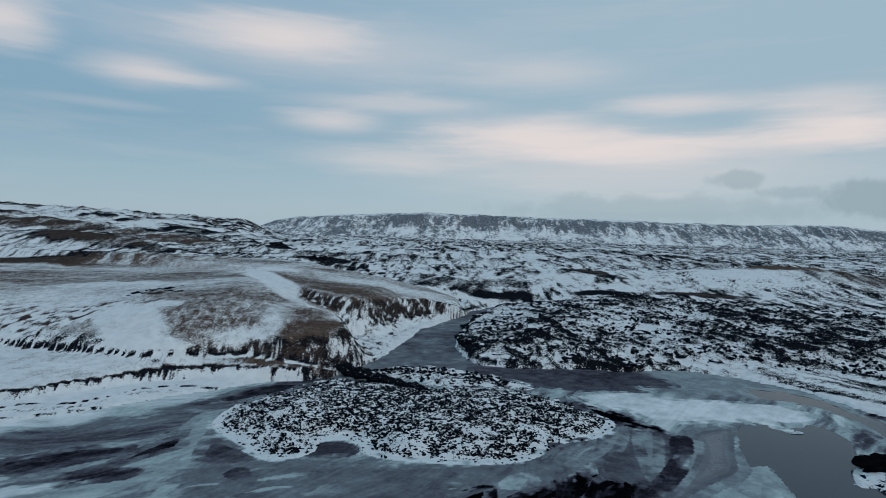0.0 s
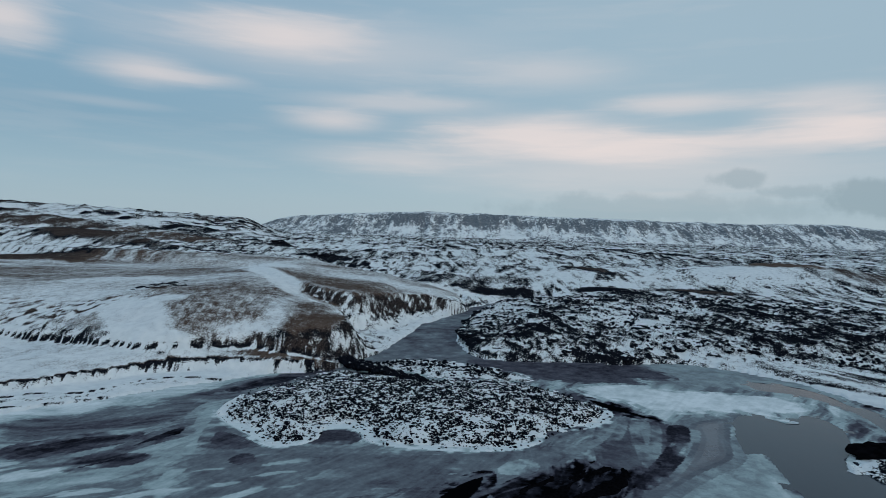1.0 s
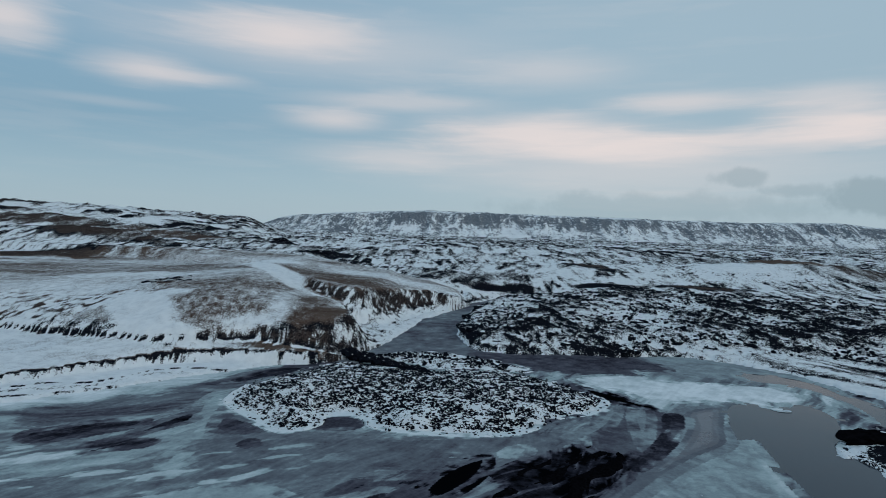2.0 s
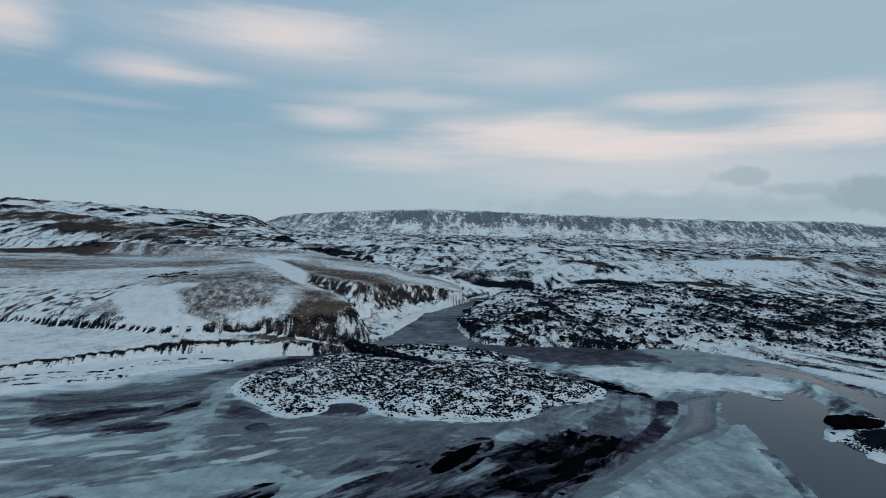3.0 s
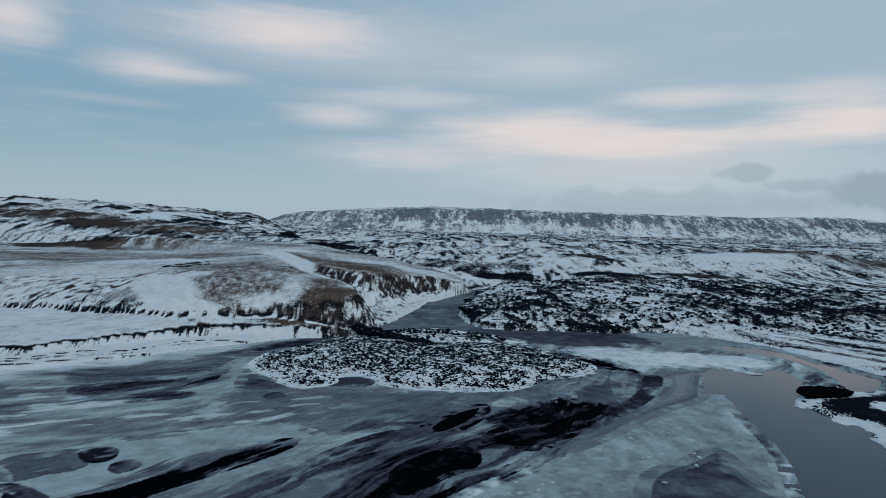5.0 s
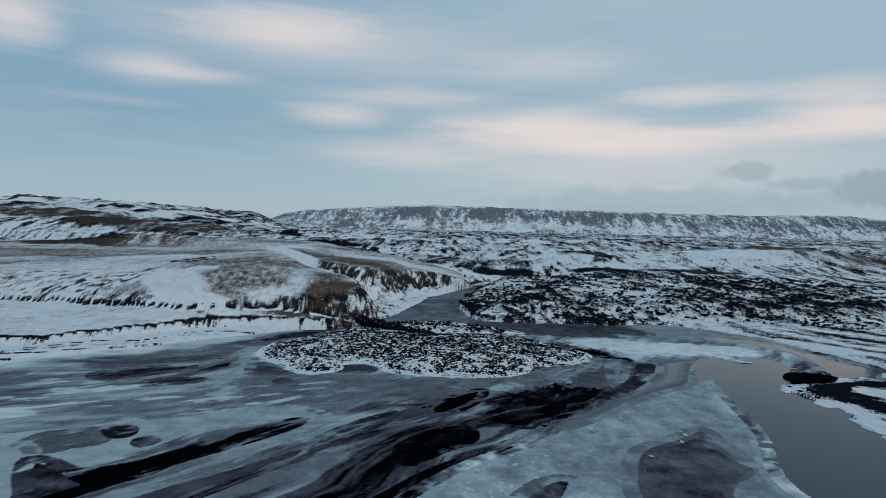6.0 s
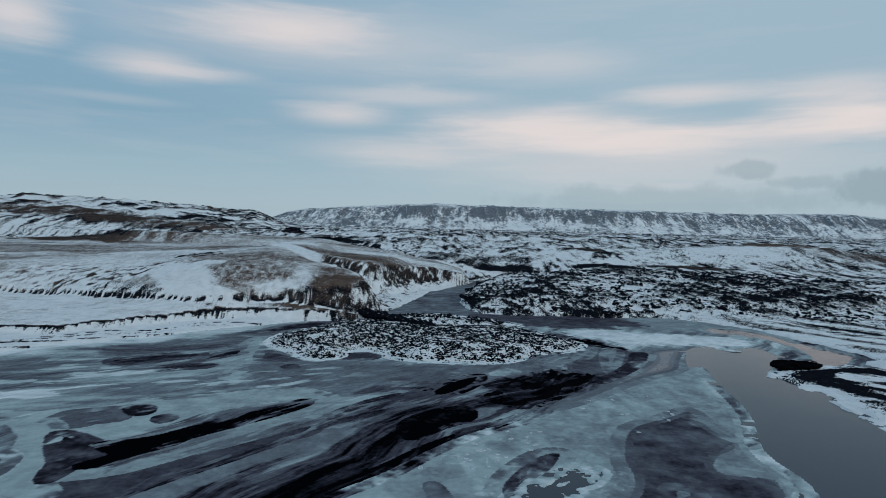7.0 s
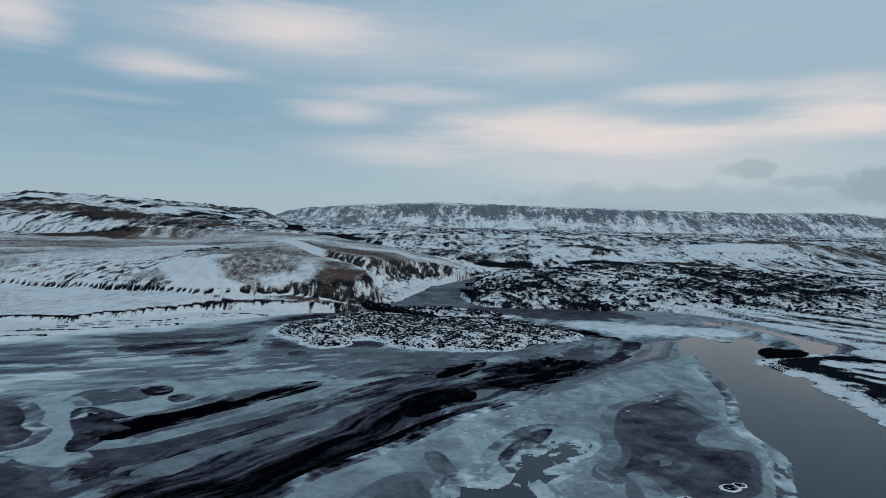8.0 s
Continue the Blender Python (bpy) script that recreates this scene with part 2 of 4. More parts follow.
def rounded(points, n=4):
    """A closed Catmull-Rom curve through the corners of a plan."""
    p = np.array(points, float)
    t = np.arange(n)[:, None] / n
    rows = []
    for k in range(len(p)):
        a, b, c, d = p[k - 1], p[k], p[(k + 1) % len(p)], p[(k + 2) % len(p)]
        rows.append(0.5 * (2 * b + (c - a) * t + (2 * a - 5 * b + 4 * c - d) * t ** 2 + (3 * b - a - 3 * c + d) * t ** 3))
    return np.concatenate(rows)


def inside(points, x, y, reach=30.0, smooth_edge=True):
    """How many metres a place lies inside a plan (outside: minus), exact to the given reach."""
    p = rounded(points) if smooth_edge else np.array(points, float)
    q = np.roll(p, -1, axis=0)
    out = np.full(x.shape, -reach)
    near = (x > p[:, 0].min() - reach) & (x < p[:, 0].max() + reach) & (y > p[:, 1].min() - reach) & (y < p[:, 1].max() + reach)
    px, py = x[near], y[near]
    best, odd = np.full(px.shape, 1e9), np.zeros(px.shape, bool)
    for (ax, ay), (bx, by) in zip(p, q):
        dx, dy = bx - ax, by - ay
        s = np.clip(((px - ax) * dx + (py - ay) * dy) / (dx * dx + dy * dy + 1e-9), 0, 1)
        best = np.minimum(best, (px - ax - s * dx) ** 2 + (py - ay - s * dy) ** 2)
        if ay != by:
            odd ^= ((ay > py) != (by > py)) & (px < dx * (py - ay) / dy + ax)
    dist = np.sqrt(best)
    out[near] = np.where(odd, dist, np.maximum(-dist, -reach))
    return out


RIVER = [(-300, 60), (-150, 72), (-100, 86), (-85, 98), (-75, 107), (-65, 116), (-52, 128), (-42, 138), (-34, 142), (-27, 146), (-22.3, 151.5), (-19.3, 162), (-16.8, 172), (-14.8, 182), (-11, 197), (-8.2, 219), (0.9, 242), (11, 265), (15, 281), (30, 303), (46, 310), (48, 304), (34, 296), (22, 282), (13.5, 253), (8.6, 228), (5.8, 202), (6, 184), (9, 170), (14, 163.5), (24, 162.8), (36, 163), (51, 162.5), (67, 165), (80, 158), (89, 146), (93, 132), (97, 118), (97, 108), (93, 101), (110, 90), (180, 70), (300, 60), (300, -90), (-300, -90)]
ISLAND = [(-39.7, 107.2), (-40.6, 113.8), (-39.2, 122.8), (-34.3, 130.9), (-25.5, 143.7), (-15.9, 143.3), (-3.4, 138), (10, 140), (21.0, 135.9), (27.4, 128.8), (31.7, 121.2), (33.5, 115.2), (27.7, 107.3), (20.9, 103.8), (14.4, 96.1), (6.0, 93.5), (-6.5, 94.4), (-11.4, 97.0), (-14.6, 103.4), (-20.3, 102.1), (-20.9, 96.2), (-24.2, 93.2), (-28.5, 95.5), (-34.7, 101.6)]
BACK_BAR = [(-20.2, 152), (-8.8, 160), (0.4, 160), (10.7, 155), (22.1, 143), (16.2, 139), (3.1, 141), (-3.6, 142), (-10.8, 147)]
OUTCROP = [(64.5, 87), (66, 92), (70, 97), (75, 101), (82, 101.5), (90, 100), (100, 97), (130, 85), (170, 60), (140, 20), (90, 20), (65.5, 44), (64, 51), (65, 58.8), (66, 70), (66.5, 79)]
POOL = [(52.6, 105), (58, 116), (62.6, 118.4), (66.5, 115.6), (68, 114), (73.8, 119.5), (77.6, 115.5), (76, 107), (70, 97.5), (66, 92), (68, 84), (67, 70), (66, 58), (64, 46), (66, 28), (74, -20), (33, -20), (34, 20), (37, 30), (41, 39), (41, 49), (47, 65), (50.5, 84), (52, 91), (53, 95), (49.6, 95)]
GLOW_POOL = [(76.0, 146.8), (84.8, 144.2), (89.5, 137.3), (90.1, 126.9), (91.0, 120.7), (93.9, 113.9), (94.3, 110.0), (86.8, 101.5), (80.0, 99.5), (82.0, 106.9), (84.9, 116.1), (85.2, 126.1), (81.7, 134.1), (74.2, 138.4)]
SNOW_ICE = [(30.8, 135.8), (42.6, 138.7), (53.9, 134.5), (66.8, 134.3), (76.1, 132.6), (78.2, 123.8), (70.5, 121), (68.4, 115.2), (65.9, 116.5), (60, 120.1), (49.4, 117.6), (42.2, 119.4), (40, 125.8), (34.4, 127.3)]
RIGHT_SHEET = [(43.1, 103), (32.4, 82.3), (22.3, 69.7), (14.3, 59.8), (6.1, 52.6), (0.6, 46.3), (-4.6, 38.5), (-9.2, 33.3), (-12.1, 29.8), (-15.5, 23.4), (-20, 14), (-20, -20), (36, -20), (37, 28), (41, 39), (41, 49), (47, 65), (50.5, 84), (52, 91), (52.6, 105), (57, 116), (47, 114)]
FURROWS = [(44.6, 105.4), (39.2, 91.8), (28.0, 77.6), (15.6, 63.0), (6.0, 50.7), (-4.4, 36.3), (-9.5, 28.3), (-14.0, 23.9), (-15.5, 18.8), (-30.8, 17.8), (-31.2, 26.9), (-30.0, 34.0), (-24.0, 43.5), (-16.0, 53.5), (-6.0, 62.5), (4.0, 71.0), (14.5, 80.5), (24.0, 88.0), (31.0, 92.5)]
BLACK_BAR = [(29.5, 84.7), (25, 89.5), (16.5, 86), (8.3, 78), (11.2, 75), (6.8, 67.6), (11.3, 64.6), (17.1, 67), (22.6, 71.2)]
ARC_EDGE = [(-16.1, 23.9), (-11.3, 33.5), (-5.6, 40.2), (0, 48.1), (10.2, 58.5), (16.6, 63.7), (10.9, 55.8), (2.4, 46.4), (-4.1, 37.2), (-9.7, 31.3), (-13.4, 26.3)]
LEFT_VIOLET = [(-47.7, 29.8), (-42.0, 29.5), (-37.0, 26.4), (-31.7, 17.7), (-37.8, 17.3)]
GREY_ICE = [(26.3, 56.5), (33.3, 62.2), (39.3, 66.4), (39.5, 57.8), (39.9, 50.2), (35.9, 46.3), (33.9, 42.4), (37, 41.6), (39.5, 39.9), (36.6, 32), (32.5, 26.5), (21.4, 25.7), (21, 30.1), (18.1, 31.7), (21.4, 38.7), (22.4, 46.3)]
PALE_SPOT = [(24.6, 35.3), (26, 37.6), (28.2, 36.7), (27.9, 34.8), (25.4, 33.6)]
SHEET_RIM = [(36.7, 47.6), (40.5, 50.7), (42.2, 46.4), (41, 38.6), (38.6, 32.2), (35.8, 26.7), (35.7, 27.9), (38.3, 34.8), (39, 39.9), (36.8, 42.5), (33.9, 41.7)]
SHEET_GREY = [(6.9, 37.5), (10.9, 44.4), (14.2, 47.1), (16.4, 46.2), (14, 40.3), (10.9, 37.5), (8.4, 32.4), (6.6, 32.9)]
WEST_FURROWS = [(-34.6, 30.8), (-29.2, 35.3), (-23.6, 40.8), (-17.8, 50.4), (-12.0, 62.5), (-5.4, 68.0), (-11.0, 46.2), (-16.5, 35.1), (-19.6, 26.8), (-32.8, 25.9)]
SHEET_HOLE = [(2.8, 24.3), (2.5, 29.1), (4.5, 28.3), (6.8, 28.9), (8.7, 33.1), (11.8, 37.6), (15, 41), (18.3, 41.2), (16.8, 38.3), (14.3, 36.7), (14.7, 34), (12.8, 31.9), (10.9, 29.2), (11, 24.9)]
TONGUE_GREY = [(-6.4, 23.6), (-4.3, 28.6), (-1.1, 30.2), (0.3, 27.6), (0.8, 24.2)]
ISLAND_BAY = [(-20.7, 95.4), (-20.1, 98.8), (-16.5, 100.2), (-13.6, 98.1), (-14.6, 95.2), (-18.2, 94.4)]
EAST_BAY = [(20.5, 101.8), (22.9, 103.9), (26.4, 106.3), (22.8, 101.2), (20.6, 99.7)]
TAIL_SHADE = [(30.9, 126.9), (34.8, 124.5), (38.8, 118.4), (43.5, 112.7), (42.6, 111), (36.8, 115.4), (32.5, 120)]
EAST_VIOLET = [(30.3, 111.6), (44.5, 109.7), (37.5, 93.8), (29.6, 86.4), (23.9, 90.1)]
DARK_REACH = [(8.8, 161.8), (20, 161.5), (50.2, 163), (56.8, 156.4), (58.5, 146.5), (47.2, 145.4), (49.8, 140.8), (29.9, 140.7), (17.4, 149), (10, 152)]
LEFT_DARK = [(-46.4, 125.0), (-42.3, 136.3), (-34.8, 142.6), (-27.3, 145.8), (-32.5, 133.5), (-38.1, 126.8), (-43.4, 121.5)]
SPOT_A = [(-45.1, 59.1), (-44.2, 60.6), (-42.0, 58.8), (-41.6, 56.7), (-43.1, 56.6)]
LEFT_FLOW = [(-30.3, 137.6), (-39.1, 134.5), (-44.6, 125), (-46.7, 113), (-44.9, 105), (-49, 98.3), (-56.7, 95.5), (-67.8, 92), (-74.2, 100.7), (-64.6, 103.7), (-61.7, 109.1), (-54.4, 111.2), (-50.4, 119), (-46.7, 130.6), (-40, 137.4), (-32.9, 140.4)]
CHANNEL = [(-41.4, 116.1), (-39.4, 103.1), (-38.3, 94.5), (-38.7, 89.4), (-39.5, 85.1), (-43.5, 82.1), (-49.7, 77.7), (-55.4, 75.3), (-59.5, 75), (-52.2, 79.2), (-48.5, 80.6), (-44.1, 83.2), (-42.2, 85.7), (-43, 88.4), (-41.6, 92.3), (-41.5, 97.3), (-43.7, 101.5), (-44.9, 108.1), (-44.7, 113.2)]
LENS_A = [(-43.3, 101.6), (-41.8, 96.8), (-43.7, 94.1), (-46.3, 90.3), (-48.6, 86.2), (-50.2, 84.1), (-53.4, 83.6), (-50.9, 85.8), (-48.8, 89.4), (-47.4, 94.3), (-45.8, 98.5)]
LENS_B = [(-43.5, 86.2), (-44.5, 83.9), (-47.7, 82.5), (-49.7, 80.7), (-51.7, 81.1), (-50.8, 83), (-48.5, 85.2), (-46, 86.6)]
LENS_C = [(-49.7, 96.1), (-49.4, 93.1), (-53.1, 89.5), (-56.9, 86.2), (-62.2, 84.5), (-64.9, 88.1), (-61.6, 90.7), (-58.2, 93.6), (-54.1, 95.7)]
PALE_THREAD = [(-44.9, 107.5), (-46.2, 100.4), (-48.2, 94.9), (-50, 90), (-52, 84.9), (-57.1, 84.1), (-52.9, 89.1), (-49.1, 94.1), (-47.5, 101.2)]
GREY_WEDGE = [(-37.9, 99.8), (-32.8, 97.6), (-28.6, 95.4), (-29.3, 92.4), (-32.5, 91.4), (-37, 92.2)]
POND_SPOT = [(-30, 86.6), (-29.1, 88), (-28.1, 86.4), (-29.1, 85.5)]
DRIFT_A = [(-38.9, 79.5), (-38.3, 82.6), (-35.1, 83.4), (-34.5, 81.1), (-35.5, 77.5), (-37.6, 76.5)]
MOUND_A = [(0.3, 82.7), (1.5, 84.6), (3.5, 84.8), (3.9, 83.3), (2.3, 82.3)]
MOUND_B = [(10, 84.9), (11.2, 87.7), (13.4, 89.1), (14.5, 87.6), (13.3, 85.5)]
GREY_NECK = [(47.5, 111.9), (57.5, 115), (51.4, 100.2), (47.9, 92.5), (40.4, 86.2), (33.5, 79.8), (25.7, 71), (17.9, 64.5), (26.7, 77.9), (37.4, 91.4), (44, 102.6)]
EAST_PALE = [(35.1, 103.5), (37.6, 111.2), (40.6, 113.7), (40.3, 108.3), (35.8, 95.8), (32.9, 88.9), (33.1, 93.3)]
PALE_SHELF = [(60, 164), (72, 161.5), (80, 157), (87.3, 147.5), (92, 140), (91, 121.4), (83, 108), (84, 120.8), (82, 134.9), (69.8, 140.3), (57.9, 144)]
VIOLET_BAY = [(-59, 49.5), (-56.7, 49), (-52.5, 44.5), (-51, 41.6), (-48.3, 39.9), (-47.2, 37.3), (-47.2, 34.9), (-51.3, 34.5), (-63.3, 49.1)]
PALE_BLOCK = [(-57.7, 50.9), (-52.6, 52.6), (-48.1, 48.2), (-45.1, 42.1), (-42, 37.8), (-40.2, 33.8), (-37.9, 31.1), (-40.7, 30.2), (-45, 32), (-46.5, 36.5), (-48.1, 39.9), (-51.1, 42.1), (-53, 45.5)]
BOOT = [(-48.5, 48.1), (-44.4, 46.9), (-40.7, 44.5), (-37.7, 44.1), (-39.4, 39.7), (-40, 37.6), (-40.4, 34.3), (-41.6, 35.8), (-42.7, 39.1), (-45.7, 43)]
BLACK_STRIP = [(-40.8, 44.7), (-36.1, 46.8), (-32.7, 50.8), (-30.3, 54.8), (-27.3, 58.1), (-24.2, 62), (-20.8, 65.2), (-20.4, 62.7), (-24.4, 56.7), (-27.8, 52.5), (-31.5, 48.1), (-33.2, 43.7), (-35.2, 40.8), (-37.5, 38.8), (-39.2, 38.3), (-37.1, 41.8)]
STRIP_PALE = [(-19.2, 59.5), (-25.3, 52), (-29.1, 47.7), (-31.8, 43.8), (-34.8, 40.1), (-39.1, 36), (-38.5, 35.1), (-34.5, 37), (-31.4, 40.1), (-27.8, 44.6), (-24.2, 48.8), (-17.8, 56.8)]
STRIP_VIOLET = [(-38.1, 34.5), (-34.2, 36.4), (-30, 41.5), (-23.9, 47.9), (-17.3, 54.8), (-16.5, 51.1), (-21.6, 45.1), (-25.6, 39.1), (-29.2, 35.5), (-32.1, 31.5), (-37.2, 30.2), (-39.3, 32.4)]
LOW_PALE = [(-32.1, 29.5), (-28.9, 34.7), (-24.7, 40.1), (-21.4, 44.7), (-16.3, 50.4), (-12.7, 51.5), (-15, 44.7), (-19.4, 40.5), (-23.1, 36), (-25.8, 32), (-28.4, 27.9), (-31.2, 26.8)]
PALE_MID = [(-55.5, 55.8), (-48.8, 58.5), (-42.7, 63.8), (-33.3, 67.5), (-25.2, 72.1), (-16.3, 66.7), (-26.1, 62.4), (-31.3, 57.4), (-34.7, 51.8), (-39.1, 48.3), (-43.9, 47.4), (-48.1, 50.5), (-53.3, 52.5)]
VIOLET_MID = [(-52.5, 51.4), (-52.4, 56.1), (-49.9, 57.5), (-45.5, 58.9), (-43.5, 54.3), (-46.1, 52.5), (-48.1, 50.5)]
GREY_SHORE = [(-26.1, 93.5), (-36.3, 92.1), (-41.7, 79.1), (-47.7, 74.2), (-56, 71.2), (-47, 63.3), (-34.7, 66.4), (-21.1, 71.4), (2, 86.8), (-9.5, 91.9)]
SHEET_TRAIL = [(22.1, 31.9), (24, 31.6), (25, 27.1), (25, 25.7), (22.5, 25.5), (22.5, 28.9)]
SHEET_STREAK = [(36.4, 62.2), (39.2, 62.5), (41.1, 58.6), (41.1, 52), (39.4, 53.6), (38, 58.2)]
CREVICE = [(-0.1, 35.9), (0.6, 34.9), (2.1, 30.7), (2.8, 28), (2.1, 28.2), (0.9, 32.1)]
ARC_RIM = [(44.5, 104.3), (39.7, 93.8), (35.5, 87.7), (30.8, 81.9), (32.2, 82), (36.4, 87.8), (41.2, 95.1), (46.6, 105.9)]
ISLAND_FLANK = [(19.2, 95), (28.1, 102.9), (33.1, 113.3), (34.9, 110.9), (30.3, 100.4), (22.6, 92)]
BAR_LENS = [(-1.9, 72.2), (2, 79.9), (7.5, 84.3), (6.2, 77.3), (1.1, 69.8)]
BAR_PATCH = [(-4.6, 55.2), (-1.5, 60.6), (3.9, 63.8), (4.7, 59.1), (0.4, 54.4), (-3.4, 50.1)]
KNOLL = [(-700, 190), (-200, 172), (-126, 159), (-102, 151), (-85, 144), (-73, 140), (-64, 140), (-55, 146), (-47, 148), (-39, 147), (-31, 149), (-25, 152), (-22.5, 160), (-23, 172), (-20, 190), (-15, 215), (-8, 240), (6, 262), (12, 280), (4, 300), (-30, 312), (-100, 332), (-180, 318), (-300, 340), (-700, 380)]
FRONT_LOBE = [(-700, 60), (-30, 60), (-30, 146), (-27.8, 152), (-26.2, 160), (-28.5, 168), (-34, 176.5), (-43.5, 183), (-52, 192), (-58.5, 204), (-68, 222), (-86, 250), (-120, 300), (-700, 420)]
BACK_LOBE = [(-96, 290), (-78, 258), (-60, 230), (-52, 221), (-44, 212.5), (-37, 209), (-28.5, 207.5), (-23, 219), (-19.5, 232), (-13, 243), (-6.5, 252), (3.5, 254), (10, 261), (13, 276), (5, 292), (-30, 304), (-100, 338), (-300, 430), (-320, 380)]
SPOT_D = [(-38.9, 54.9), (-38.1, 55.9), (-37.0, 54.9), (-37.8, 53.6)]
SOUTH_GREY = [(-35.5, 94.9), (-23.9, 92.0), (-6.3, 91.2), (11.4, 94.0), (21.5, 99.8), (23.6, 92.7), (15.1, 83.8), (8.2, 78.1), (-5.1, 76.4), (-26.5, 75.0), (-34.4, 81.7)]
ARC_DARK = [(43.1, 107.6), (45.3, 108.4), (42.8, 101.4), (38.7, 93.3), (35.4, 88.7), (31.9, 83.8), (29, 81.1), (31.6, 85.7), (35.5, 91.3), (39.6, 98.1)]


def land(x, y):
    """Height, snow and grass of the ground sheet."""
    shore = -inside(RIVER, x, y, 60.0) + fbm(x / 7, y / 7, 4, 3) * 2.2
    rough = fbm(x / 9, y / 9, 5, 11)
    plain = np.interp(y, [-200, 150, 200, 300, 340, 420, 600, 2600], [2, 0.8, 2.0, 4.6, 6.0, 11.0, 14.5, 14])
    z = 0.5 + plain * step(shore, 0, 45) + 0.7 * step(shore, 0, 5)
    # lava field: hummocks that grow away from the water
    field_end = np.interp(x, [-10, 10, 60, 110, 190, 260], [352, 348, 314, 292, 250, 215]) + fbm(x / 22, y / 22, 3, 8) * 16
    lava = step(x + 0.12 * (y - 160), -2, 8) * step(y - 162 - 0.35 * np.maximum(x - 83, 0), -12, 4) * (1 - step(y - field_end, -3, 5)) * step(shore, -0.6, 0.8)
    lump = fbm((x + 0.25 * y) / 3.2, y / 6.0, 5, 21, 0.68)
    knob = fbm(x / 24, y / 30, 3, 22)
    z += lava * (1.6 * step(shore, 0.5, 7) * step(y, 166, 182) + 1.5 * lump + 1.5 * knob + 0.6)
    # knoll: a bench over the river, the foot of the slope, two lobes with a gully between them
    wob = fbm(x / 18, y / 18, 4, 31) * 2.2 + fbm(x / 3.5, y / 3.5, 3, 32) * 1.6
    deep = inside(KNOLL, x, y, 90.0) + wob
    front, behind = inside(FRONT_LOBE, x, y, 90.0), inside(BACK_LOBE, x, y, 90.0)
    left = step(-x, 24, 34) * step(y, 60, 90)
    low_edge = np.interp(x, [-300, -91, -83, -77, -72, -69, -63, -54, -46, -39, -32], [62, 111, 117.5, 125, 129.5, 131.5, 136.5, 140, 140.5, 141.5, 144]) + fbm(x / 5, y / 30, 3, 41) * 1.6
    high_edge = np.interp(x, [-300, -126, -102, -85, -73, -64, -55, -48, -39, -30], [190, 159, 151, 143.5, 140.3, 140.6, 146, 147.5, 146, 147.5]) + fbm(x / 4, y / 30, 3, 42) * 1.4
    bench_z = np.interp(x, [-300, -91, -63, -39, -30], [1.8, 2.1, 3.0, 3.1, 2.2])
    foot_z = np.maximum(np.interp(x, [-126, -102, -85, -64, -52, -39, -30], [3.4, 4.0, 4.6, 5.2, 4.9, 3.8, 2.2]), bench_z)
    lip_z = np.interp(x, [-126, -85, -64, -52, -39, -30, -25], [4.4, 5.5, 6.3, 6.6, 7.0, 7.6, 9.0])
    swell_z = np.interp(x, [-300, -126, -95, -80, -66, -56, -44, -34, -25], [8, 10.0, 10.6, 11.6, 11.0, 9.6, 7.4, 5.4, 2.8])
    shore_z = 0.45 + 0.4 * step(shore, 0, 6)
    tread = np.clip((y - low_edge) / np.maximum(high_edge - low_edge, 1.0), 0, 1)
    slope = shore_z + (bench_z - shore_z) * step(y - low_edge, -2.6, 0.3) + (foot_z - bench_z) * tread
    scarp_wide = np.interp(x, [-60, -39, -28], [1.6, 5.0, 9.0])
    slope += (lip_z - foot_z) * step(y - high_edge, -0.4, scarp_wide) + swell_z * (1 - np.exp(-np.maximum(y - high_edge, 0) / np.interp(x, [-66, -30], [20, 13])))
    back_top = np.interp(x, [-160, -100, -70, -55, -40, -27, -20, -7, 3, 12, 20], [17.5, 17.5, 17, 14.8, 13.4, 12.6, 10.4, 8.4, 6.3, 3.6, 2.5])
    floor_z = np.interp(x, [-90, -75, -62, -50, -38, -28, -19, -14], [17.2, 16.2, 14.4, 11.6, 8.3, 4.6, 0.9, 0.5])
    floor_z = np.where(x < -85, np.minimum(floor_z, slope), floor_z)
    floor_z = np.where(x > -45, 0.5 + (floor_z - 0.5) * step(y, 146, 182), floor_z)
    crag = wob * 0.5 + 1.4 * fbm((x + y) / 2.6, (x - y) / 7, 4, 33) * step(x, -50, -40)
    on_front = 0.45 * step(front + crag, -8.5, 0) + 0.55 * step(front + 1.4 * crag, -5.0, 1.2)
    on_back = 0.35 * step(behind + crag, -11, -2) + 0.65 * step(behind + crag, -4.5, 0.4)
    zf = floor_z + (slope - floor_z) * on_front
    zf = np.where((x > -34) & (y < 155), np.minimum(zf, slope), zf)
    zb = np.where(y > 150, floor_z + (back_top - floor_z) * on_back, 0.0)
    knoll = np.where(front > -12, zf, zb)
    knoll = np.where((behind > -13) & (front < 4), np.maximum(zb, np.where(front > -12, zf, 0)), knoll)
    gully = step(-front, -2.5, 0.5) * step(-behind, -2.0, 1.0) * step(-x, 16, 24) * (y > 165) * (y < 300)
    region = step(-x, -14, -6) * step(np.maximum(front, behind) + 13, 0, 4)
    knoll += step(deep, 3, 12) * (0.25 * fbm(x / 4, y / 4, 3, 34) + 0.9 * fbm(x / 30, y / 30, 2, 35))
    beyond = z * (1 - region * (1 - step(y, 290, 330)))
    z = np.where(x < 22, np.maximum(beyond, knoll * region), z)
